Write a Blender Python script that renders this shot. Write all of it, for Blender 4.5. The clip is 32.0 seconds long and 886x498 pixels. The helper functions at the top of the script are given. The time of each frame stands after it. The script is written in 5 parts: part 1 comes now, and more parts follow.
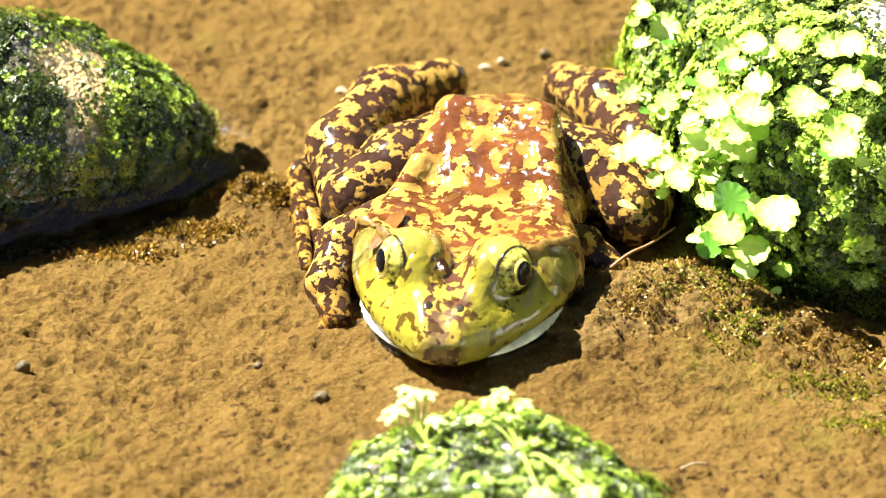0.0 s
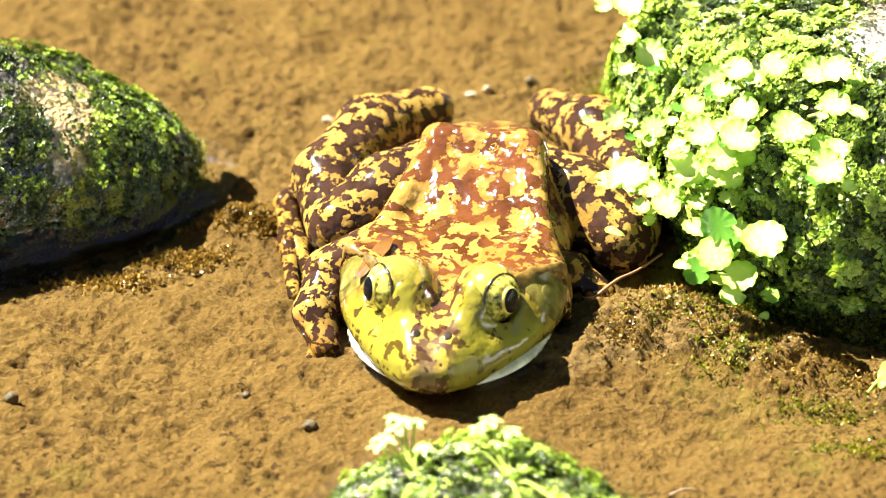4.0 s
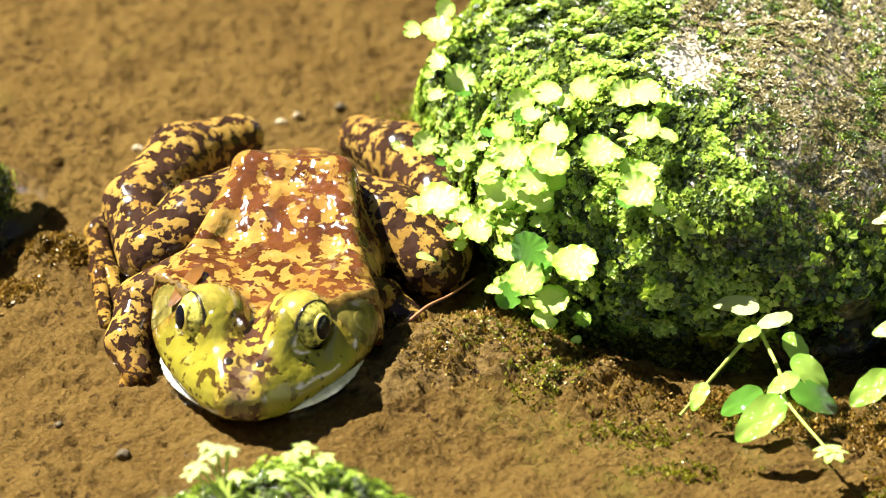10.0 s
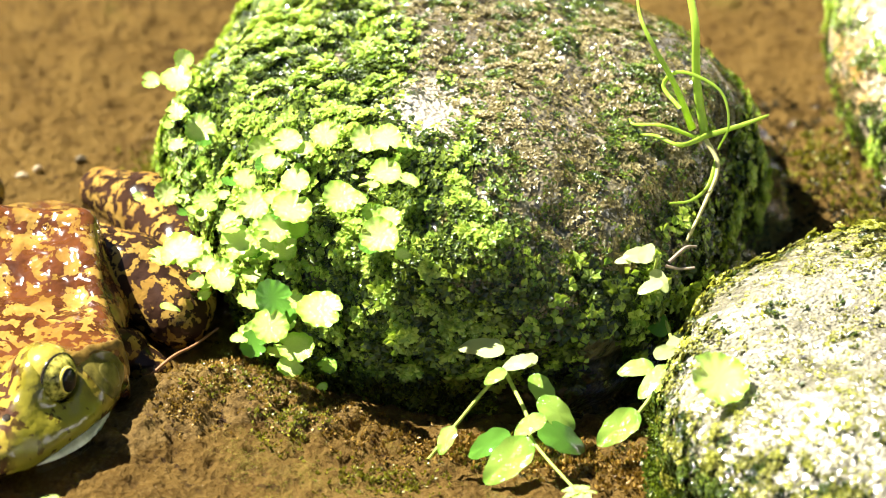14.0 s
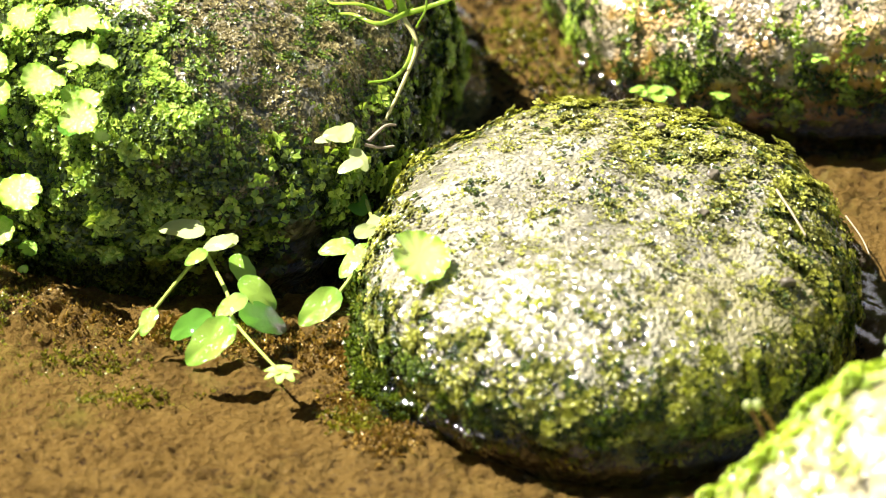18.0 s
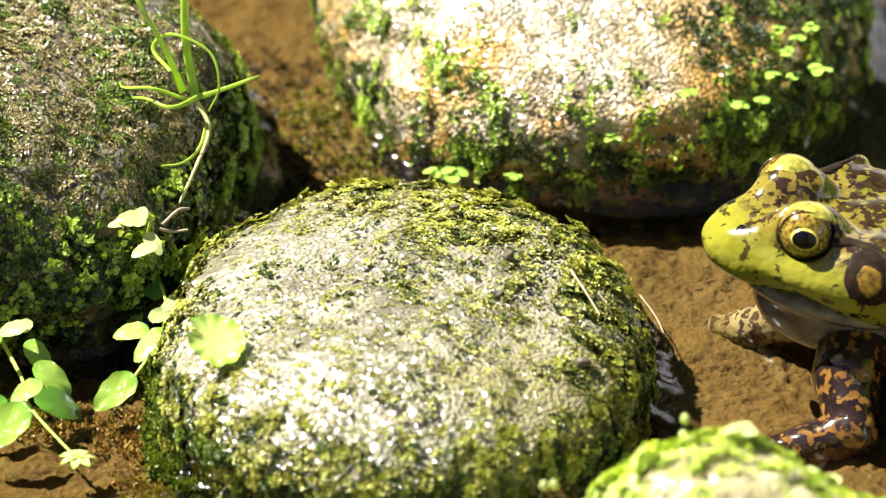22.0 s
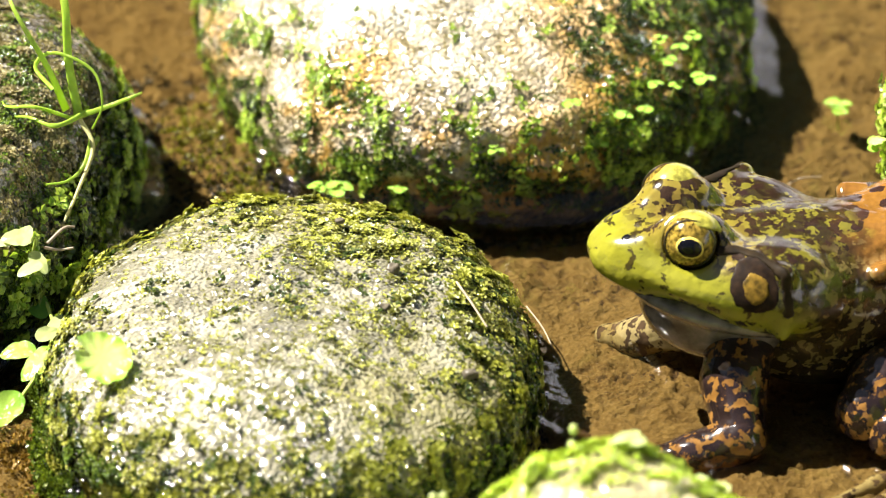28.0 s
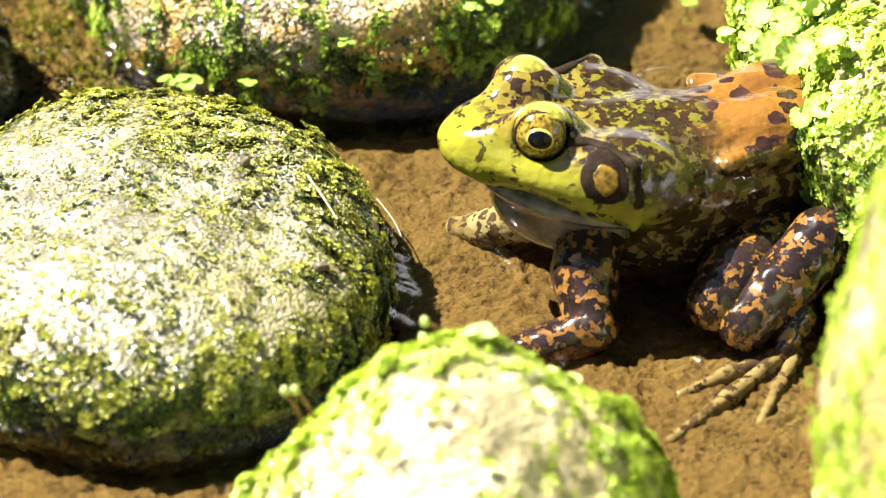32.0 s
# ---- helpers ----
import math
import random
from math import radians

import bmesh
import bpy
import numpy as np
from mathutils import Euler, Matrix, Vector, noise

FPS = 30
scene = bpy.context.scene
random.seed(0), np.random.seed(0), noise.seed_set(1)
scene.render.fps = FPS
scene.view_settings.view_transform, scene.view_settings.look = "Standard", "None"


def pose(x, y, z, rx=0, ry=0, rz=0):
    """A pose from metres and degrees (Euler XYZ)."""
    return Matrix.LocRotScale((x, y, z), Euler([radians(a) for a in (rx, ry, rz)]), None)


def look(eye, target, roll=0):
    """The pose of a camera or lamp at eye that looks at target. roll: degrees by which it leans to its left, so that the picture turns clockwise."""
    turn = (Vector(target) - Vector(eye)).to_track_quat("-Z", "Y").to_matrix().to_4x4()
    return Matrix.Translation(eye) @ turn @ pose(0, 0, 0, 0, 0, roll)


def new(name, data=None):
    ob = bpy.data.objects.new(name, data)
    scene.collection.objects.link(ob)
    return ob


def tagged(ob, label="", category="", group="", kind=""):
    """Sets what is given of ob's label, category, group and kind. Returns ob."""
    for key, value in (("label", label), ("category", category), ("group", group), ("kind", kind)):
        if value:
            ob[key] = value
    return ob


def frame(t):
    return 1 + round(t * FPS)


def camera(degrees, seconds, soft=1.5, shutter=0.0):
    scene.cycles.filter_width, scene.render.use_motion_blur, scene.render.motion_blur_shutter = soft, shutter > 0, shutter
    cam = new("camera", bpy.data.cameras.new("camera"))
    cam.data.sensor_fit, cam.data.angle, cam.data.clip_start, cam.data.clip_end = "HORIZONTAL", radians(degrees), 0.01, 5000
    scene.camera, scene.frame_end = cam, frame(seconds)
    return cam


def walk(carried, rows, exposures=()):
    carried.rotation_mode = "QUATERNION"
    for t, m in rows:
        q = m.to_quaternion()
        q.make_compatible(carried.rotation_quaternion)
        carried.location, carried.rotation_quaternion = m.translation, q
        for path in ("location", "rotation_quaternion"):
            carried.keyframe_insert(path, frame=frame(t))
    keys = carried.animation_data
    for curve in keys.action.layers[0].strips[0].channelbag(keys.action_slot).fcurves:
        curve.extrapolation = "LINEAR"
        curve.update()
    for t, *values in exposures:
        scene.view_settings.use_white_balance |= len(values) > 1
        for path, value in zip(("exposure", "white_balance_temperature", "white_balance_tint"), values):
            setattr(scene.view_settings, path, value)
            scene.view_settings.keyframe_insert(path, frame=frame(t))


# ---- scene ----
cam = camera(7.0, 32.0, soft=1.0)
EYE = (0.0, -1.6817, 1.0105)
# seconds, yaw, pitch, roll of a camera that only turns on its spot
ROWS = [
    (0.0, 0.000, -31.000, 0.000),
    (0.5, 0.036, -31.019, -0.091),
    (1.0, 0.111, -30.808, -0.084),
    (1.5, 0.149, -30.756, -0.135),
    (2.0, 0.150, -30.711, -0.114),
    (2.5, 0.123, -30.694, -0.175),
    (4.5, -0.190, -30.807, -0.413),
    (5.0, -0.365, -30.815, -0.355),
    (5.5, -0.526, -30.788, -0.420),
    (6.0, -0.646, -30.763, -0.278),
    (6.5, -0.670, -30.664, -0.393),
    (7.0, -0.687, -30.581, -0.329),
    (7.5, -0.755, -30.518, -0.189),
    (8.0, -0.880, -30.451, -0.295),
    (8.5, -1.103, -30.396, -0.274),
    (9.0, -1.488, -30.341, -0.297),
    (9.5, -1.730, -30.462, -0.154),
    (10.0, -1.854, -30.577, -0.129),
    (10.5, -1.606, -30.661, -0.106),
    (11.0, -1.638, -30.743, -0.090),
    (11.5, -1.782, -30.827, -0.122),
    (12.0, -2.150, -30.851, -0.143),
    (12.5, -2.473, -30.599, -0.409),
    (13.0, -2.895, -30.402, -0.588),
    (13.5, -3.637, -30.264, -0.474),
    (14.0, -4.208, -30.214, -0.296),
    (14.5, -4.680, -30.227, -0.064),
    (16.5, -6.256, -30.424, 0.362),
    (17.0, -6.421, -30.722, 0.485),
    (17.5, -6.719, -30.970, 0.456),
    (18.0, -6.968, -31.163, 0.454),
    (18.5, -7.194, -31.181, 0.594),
    (19.0, -7.424, -30.946, 0.715),
    (19.5, -7.634, -30.899, 0.856),
    (20.0, -7.865, -30.748, 0.664),
    (20.5, -8.132, -30.446, 0.558),
    (21.0, -8.418, -30.463, 0.826),
    (21.5, -8.690, -30.533, 0.766),
    (22.0, -8.853, -30.494, 0.866),
    (22.5, -9.028, -30.437, 0.917),
    (23.0, -9.194, -30.420, 0.894),
    (23.5, -9.330, -30.453, 0.875),
    (24.0, -9.423, -30.488, 0.799),
    (24.5, -9.588, -30.497, 0.559),
    (25.0, -9.786, -30.456, 0.506),
    (25.5, -10.030, -30.449, 0.891),
    (27.5, -9.884, -30.420, 0.702),
    (28.0, -9.900, -30.378, 0.495),
    (28.5, -10.378, -30.348, 0.690),
    (29.0, -10.748, -30.334, 0.631),
    (29.5, -11.009, -30.406, 1.043),
    (30.0, -11.093, -30.493, 1.160),
    (30.5, -11.089, -30.695, 1.290),
    (31.0, -11.186, -30.998, 1.374),
    (31.5, -11.234, -31.130, 1.088),
    (32.0, -11.289, -31.214, 0.931),
]
cam.data.dof.use_dof = True
cam.data.dof.focus_distance = 1.945
cam.data.dof.aperture_fstop = 13.0
walk(cam, [(t, pose(*EYE, 90 + pitch, 0, yaw) @ pose(0, 0, 0, 0, 0, roll)) for t, yaw, pitch, roll in ROWS], [(0.0, 2.68), (8.0, 2.6), (9.0, 2.26), (9.5, 2.14), (11.5, 2.06), (13.0, 2.24), (14.0, 2.2), (14.5, 2.16), (17.0, 2.04), (24.0, 1.84), (29.0, 2.04), (31.0, 2.27), (32.0, 2.29)])

# ---- daylight ----
SUN_AZ = (-0.88, 0.475)         # towards the sun, in the plan
SUN_EL = radians(54)
world = bpy.data.worlds.new("world")
scene.world = world
world.use_nodes = True
sky = world.node_tree.nodes.new("ShaderNodeTexSky")
sky.sky_type = "NISHITA"
sky.sun_disc = False
sky.sun_elevation = SUN_EL
sky.sun_rotation = math.atan2(SUN_AZ[0], SUN_AZ[1])
world.node_tree.links.new(sky.outputs[0], world.node_tree.nodes["Background"].inputs[0])
world.node_tree.nodes["Background"].inputs[1].default_value = 0.022
sun_data = bpy.data.lights.new("sun", "SUN")
sun_data.energy = 5.0
sun_data.angle = radians(0.5)
sun_data.color = (1.0, 0.95, 0.88)
sun = new("sun", sun_data)
aim = Vector((SUN_AZ[0] * math.cos(SUN_EL), SUN_AZ[1] * math.cos(SUN_EL), math.sin(SUN_EL)))
sun.matrix_world = look(aim * 5, (0, 0, 0))

# ---- mesh tools ----
MM = 0.001


def vnoise(p, seed=0):
    """Smooth value noise in -1..1 at the points p (n, 3)."""
    p = np.asarray(p, float) + 1000.0
    i = np.floor(p).astype(np.int64)
    f = p - i
    f = f * f * f * (f * (f * 6 - 15) + 10)
    out = np.zeros(len(p))
    for dx in (0, 1):
        wx = f[:, 0] if dx else 1 - f[:, 0]
        for dy in (0, 1):
            wy = f[:, 1] if dy else 1 - f[:, 1]
            for dz in (0, 1):
                wz = f[:, 2] if dz else 1 - f[:, 2]
                h = ((i[:, 0] + dx) * 73856093) ^ ((i[:, 1] + dy) * 19349663) ^ ((i[:, 2] + dz) * 83492791) ^ (seed * 2654435761)
                h = (h ^ (h >> 13)) * 1274126177 & 0xFFFFFFFF
                h = (h ^ (h >> 16)) & 0xFFFF
                out += wx * wy * wz * (h / 32767.5 - 1)
    return out


def fnoise(p, seed=0, octaves=4, gain=0.5):
    p = np.asarray(p, float)
    out, a = np.zeros(len(p)), 1.0
    for k in range(octaves):
        out += a * vnoise(p * 2 ** k, seed + 17 * k)
        a *= gain
    return out


def ease(a, b, x):
    s = np.clip((x - a) / (b - a), 0, 1)
    return s * s * (3 - 2 * s)


def fast_mesh(name, verts, faces, smooth=True):
    """A mesh from arrays of corners and of faces that all have as many corners."""
    verts, faces = np.asarray(verts, np.float32), np.asarray(faces, np.int32)
    me = bpy.data.meshes.new(name)
    n, k = faces.shape
    me.vertices.add(len(verts))
    me.vertices.foreach_set("co", verts.ravel())
    me.loops.add(n * k)
    me.loops.foreach_set("vertex_index", faces.ravel())
    me.polygons.add(n)
    me.polygons.foreach_set("loop_start", np.arange(0, n * k, k, dtype=np.int32))
    me.polygons.foreach_set("use_smooth", np.full(n, smooth))
    me.update(calc_edges=True)
    return me


def mesh_part(name, me, material, parent=None, label=""):
    if not me.materials:
        me.materials.append(material)
    ob = new(name, me)
    if parent:
        ob.parent = parent
    if label:
        ob["label"] = label
    return ob


def grid_faces(nu, nv, wrap=False):
    """Quads of a grid with nu rows and nv columns; wrap joins the last column to the first."""
    i = np.arange(nu - 1)[:, None]
    j = np.arange(nv if wrap else nv - 1)[None, :]
    j2 = (j + 1) % nv
    return np.stack([i * nv + j, i * nv + j2, (i + 1) * nv + j2, (i + 1) * nv + j], -1).reshape(-1, 4)


# distance fields for bodies: p is (n, 3) in millimetres
def ball(p, c, r):
    q = p - np.array(c, float)
    r = np.array(r, float)
    k0 = np.sqrt(((q / r) ** 2).sum(1))
    k1 = np.sqrt(((q / r ** 2) ** 2).sum(1)) + 1e-9
    return k0 * (k0 - 1) / k1


def rod(p, a, b, ra, rb):
    a, b = np.array(a, float), np.array(b, float)
    ab = b - a
    s = np.clip(((p - a) @ ab) / (ab @ ab), 0, 1)
    return np.linalg.norm(p - a - s[:, None] * ab, axis=1) - (ra + (rb - ra) * s)


def blend(a, b, k):
    h = np.clip(0.5 + 0.5 * (b - a) / k, 0, 1)
    return b + (a - b) * h - k * h * (1 - h)


def carve(a, b, k):
    return -blend(-a, b, k)   # a without b


def chain(joints, k=2.0):
    """A field of tapered rods through joints ((x, y, z, radius), ...)."""
    def field(p):
        d = None
        for a, b in zip(joints[:-1], joints[1:]):
            e = rod(p, a[:3], b[:3], a[3], b[3])
            d = e if d is None else blend(d, e, k)
        return d
    lo = np.min([[c - j[3] for c in j[:3]] for j in joints], 0) - 2
    hi = np.max([[c + j[3] for c in j[:3]] for j in joints], 0) + 2
    return field, lo, hi


def net(field, lo, hi, step):
    """Surface net of a field: corners in metres and quads."""
    ax = [np.arange(lo[k], hi[k] + step, step) for k in range(3)]
    n = [len(a) for a in ax]
    pts = np.stack(np.meshgrid(*ax, indexing="ij"), -1).reshape(-1, 3)
    v = np.concatenate([field(c) for c in np.array_split(pts, max(1, len(pts) // 200000))]).reshape(n)
    inside = v < 0
    cells = [c - 1 for c in n]
    total, count = np.zeros(cells + [3]), np.zeros(cells)
    corner = [(x, y, z) for x in (0, 1) for y in (0, 1) for z in (0, 1)]
    for a in corner:
        for b in corner:
            if sum(b) - sum(a) != 1 or any(b[k] < a[k] for k in range(3)):
                continue
            sa = tuple(slice(a[k], a[k] + cells[k]) for k in range(3))
            sb = tuple(slice(b[k], b[k] + cells[k]) for k in range(3))
            va, vb = v[sa], v[sb]
            cross = (va < 0) != (vb < 0)
            s = np.where(cross, va / np.where(cross, va - vb, 1), 0)
            for k in range(3):
                total[..., k] += np.where(cross, a[k] + s * (b[k] - a[k]), 0)
            count += cross
    live = count > 0
    index = np.full(cells, -1)
    index[live] = np.arange(live.sum())
    where = np.argwhere(live)
    verts = (where + total[live] / count[live][:, None]) * step + np.array([a[0] for a in ax])
    faces = []
    for k in range(3):
        u, w = (k + 1) % 3, (k + 2) % 3
        sa, sb = [slice(1, c) for c in cells], [slice(1, c) for c in cells]
        sa[k], sb[k] = slice(0, cells[k]), slice(1, cells[k] + 1)
        ia, ib = inside[tuple(sa)], inside[tuple(sb)]
        e = np.argwhere(ia != ib)
        if not len(e):
            continue
        first = ia[tuple(e.T)]
        e = e + 1
        e[:, k] -= 1
        q = []
        for du, dw in ((0, 0), (-1, 0), (-1, -1), (0, -1)):
            c = e.copy()
            c[:, u] += du
            c[:, w] += dw
            q.append(index[tuple(c.T)])
        q = np.stack(q, 1)
        q[~first] = q[~first][:, ::-1]
        faces.append(q)
    eps = step * 0.3
    for _ in range(2):
        d = field(verts)
        g = np.stack([field(verts + eps * np.eye(3)[k]) - field(verts - eps * np.eye(3)[k]) for k in range(3)], 1) / (2 * eps)
        move = -d[:, None] * g / ((g ** 2).sum(1)[:, None] + 1e-6)
        size = np.linalg.norm(move, axis=1)[:, None]
        verts += move * np.minimum(1, step * 0.6 / (size + 1e-9))
    return verts * MM, np.concatenate(faces)


def body_part(name, spec, step, material, parent, label=""):
    v, f = net(*spec, step)
    return mesh_part(name, fast_mesh(name, v, f), material, parent, label)


def uneven(reach, fine, lo, hi, grow=1.25):
    """Coordinates that are even from lo to hi and widen out to +-reach."""
    mid = list(np.arange(lo, hi + fine / 2, fine))
    out, s = [], fine
    x = mid[-1]
    while x < reach:
        s *= grow
        x += s
        out.append(x)
    back, s, x = [], fine, mid[0]
    while x > -reach:
        s *= grow
        x -= s
        back.append(x)
    return np.array(back[::-1] + mid + out)

# ---- materials ----
def material(name):
    m = bpy.data.materials.new(name)
    m.use_nodes = True
    nt = m.node_tree
    return m, nt, nt.nodes["Principled BSDF"]


def coords(nt, which="Object"):
    return nt.nodes.new("ShaderNodeTexCoord").outputs[which]


def n_noise(nt, vec, scale, detail=4, rough=0.55, warp=0.0):
    n = nt.nodes.new("ShaderNodeTexNoise")
    n.inputs["Scale"].default_value, n.inputs["Detail"].default_value = scale, detail
    n.inputs["Roughness"].default_value, n.inputs["Distortion"].default_value = rough, warp
    nt.links.new(vec, n.inputs["Vector"])
    return n.outputs[0]


def n_cells(nt, vec, scale, feature="F1", rand=1.0):
    n = nt.nodes.new("ShaderNodeTexVoronoi")
    n.feature = feature
    n.inputs["Scale"].default_value, n.inputs["Randomness"].default_value = scale, rand
    nt.links.new(vec, n.inputs["Vector"])
    return n.outputs["Distance"]


def n_ramp(nt, fac, stops, hard=False):
    n = nt.nodes.new("ShaderNodeValToRGB")
    n.color_ramp.interpolation = "CONSTANT" if hard else "LINEAR"
    els = n.color_ramp.elements
    while len(els) < len(stops):
        els.new(0.5)
    for e, (at, c) in zip(els, stops):
        e.position = at
        e.color = (*c, 1) if len(c) == 3 else c
    nt.links.new(fac, n.inputs[0])
    return n.outputs[0]


def n_range(nt, v, a, b, c=0.0, d=1.0):
    n = nt.nodes.new("ShaderNodeMapRange")
    n.interpolation_type = "SMOOTHSTEP"
    for k, x in zip(("From Min", "From Max", "To Min", "To Max"), (a, b, c, d)):
        n.inputs[k].default_value = x
    nt.links.new(v, n.inputs["Value"])
    return n.outputs[0]


def n_mix(nt, fac, a, b, mode="MIX"):
    n = nt.nodes.new("ShaderNodeMix")
    n.data_type, n.blend_type = "RGBA", mode
    for k, x in ((0, fac), (6, a), (7, b)):
        if isinstance(x, (int, float)):
            n.inputs[k].default_value = x
        elif isinstance(x, tuple):
            n.inputs[k].default_value = (*x, 1)
        else:
            nt.links.new(x, n.inputs[k])
    return n.outputs[2]


def n_math(nt, op, a, b=0.0):
    n = nt.nodes.new("ShaderNodeMath")
    n.operation = op
    for k, x in ((0, a), (1, b)):
        if isinstance(x, (int, float)):
            n.inputs[k].default_value = x
        else:
            nt.links.new(x, n.inputs[k])
    return n.outputs[0]


def n_axis(nt, vec, k):
    n = nt.nodes.new("ShaderNodeSeparateXYZ")
    nt.links.new(vec, n.inputs[0])
    return n.outputs[k]


def n_bump(nt, shader, height, strength, dist):
    n = nt.nodes.new("ShaderNodeBump")
    n.inputs["Strength"].default_value, n.inputs["Distance"].default_value = strength, dist
    nt.links.new(height, n.inputs["Height"])
    nt.links.new(n.outputs[0], shader.inputs["Normal"])


def film(nt, shader, height, dist, rough=0.2, ior=1.5):
    """A film of water over a rough surface: its own, gentler relief."""
    n = nt.nodes.new("ShaderNodeBump")
    n.inputs["Strength"].default_value, n.inputs["Distance"].default_value = 1.0, dist
    nt.links.new(height, n.inputs["Height"])
    nt.links.new(n.outputs[0], shader.inputs["Coat Normal"])
    shader.inputs["Coat Weight"].default_value = 1.0
    shader.inputs["Coat IOR"].default_value = ior
    shader.inputs["Coat Roughness"].default_value = rough


def n_island(nt):
    return nt.nodes.new("ShaderNodeNewGeometry").outputs["Random Per Island"]


def plain(name, colour, rough=0.5, vary=0.25, scale=300, coat=0.0, sub=0.0):
    m, nt, s = material(name)
    f = n_noise(nt, coords(nt), scale, 4)
    dark = tuple(c * (1 - vary) for c in colour)
    lite = tuple(min(1, c * (1 + vary)) for c in colour)
    nt.links.new(n_ramp(nt, f, ((0.35, dark), (0.65, lite))), s.inputs["Base Color"])
    s.inputs["Roughness"].default_value = rough
    s.inputs["Coat Weight"].default_value = coat
    s.inputs["Coat Roughness"].default_value = 0.12
    s.inputs["Specular IOR Level"].default_value = 0.1
    n_bump(nt, s, f, 0.2, 0.0006)
    return m


def mud_material():
    m, nt, s = material("wet_mud")
    v = coords(nt)
    big = n_noise(nt, v, 9, 4, 0.6)
    mid = n_noise(nt, v, 90, 6, 0.62)
    fine = n_noise(nt, v, 900, 5, 0.7)
    c = n_ramp(nt, mid, ((0.30, (0.070, 0.042, 0.012)), (0.44, (0.120, 0.074, 0.021)), (0.70, (0.164, 0.107, 0.032))))
    c = n_mix(nt, n_range(nt, big, 0.35, 0.7, 0, 0.45), c, (0.100, 0.058, 0.015))
    c = n_mix(nt, n_range(nt, fine, 0.45, 0.66, 0.0, 0.55), c, (0.204, 0.139, 0.051), "MIX")
    thick = n_range(nt, n_noise(nt, v, 24, 3, 0.6), 0.42, 0.62, 0.1, 1.0)
    clod = n_noise(nt, v, 300, 3, 0.65)
    c = n_mix(nt, n_math(nt, "MULTIPLY", n_range(nt, clod, 0.35, 0.44, 0.95, 0), thick), c, (0.027, 0.014, 0.008))
    grit = n_cells(nt, v, 620)
    c = n_mix(nt, n_math(nt, "MULTIPLY", n_range(nt, grit, 0.10, 0.18, 0.8, 0), thick), c, (0.018, 0.010, 0.008))
    pale = n_cells(nt, v, 210)
    c = n_mix(nt, n_range(nt, pale, 0.035, 0.05, 0.7, 0), c, (0.272, 0.216, 0.153))
    dull = n_math(nt, "ADD", n_axis(nt, v, 0), n_math(nt, "MULTIPLY", big, 0.12))
    c = n_mix(nt, n_range(nt, dull, 0.22, 0.36, 0, 0.15), c, n_mix(nt, 1.0, c, (0.82, 0.78, 0.72), "MULTIPLY"))
    # hollows between the clods are painted darker, as shade
    pit_shade = nt.nodes.new("ShaderNodeAttribute")
    pit_shade.attribute_name = "pit_shade"
    c = n_mix(nt, n_range(nt, pit_shade.outputs["Fac"], 0.2, 0.9, 0, 0.35), c, (0.027, 0.015, 0.008))
    alga = n_noise(nt, v, 26, 5, 0.65, 0.6)
    c = n_mix(nt, n_range(nt, alga, 0.60, 0.74, 0, 0.6), c, (0.120, 0.108, 0.021))
    # pale band low on the unseen banks, added for the water's edge to reflect
    reflect_band = n_mix(nt, n_noise(nt, v, 14, 5, 0.7), (0.40, 0.40, 0.43), (0.74, 0.74, 0.80))
    c = n_mix(nt, n_range(nt, n_axis(nt, v, 2), 0.03, 0.08), c, reflect_band)
    # dark green upper part of the unseen banks, added as a dark reflection
    high = n_range(nt, n_axis(nt, v, 2), 0.8, 0.95)
    c = n_mix(nt, high, c, n_mix(nt, n_noise(nt, v, 3, 5), (0.015, 0.028, 0.006), (0.05, 0.07, 0.016)))
    nt.links.new(c, s.inputs["Base Color"])
    s.inputs["Roughness"].default_value = 0.75
    s.inputs["Specular IOR Level"].default_value = 0.05
    crumbs = n_mix(nt, 0.6, n_cells(nt, v, 480), n_noise(nt, v, 300, 6, 0.8, 0.2))
    n_bump(nt, s, n_mix(nt, 0.3, crumbs, fine), 1.0, 0.0032)
    return m


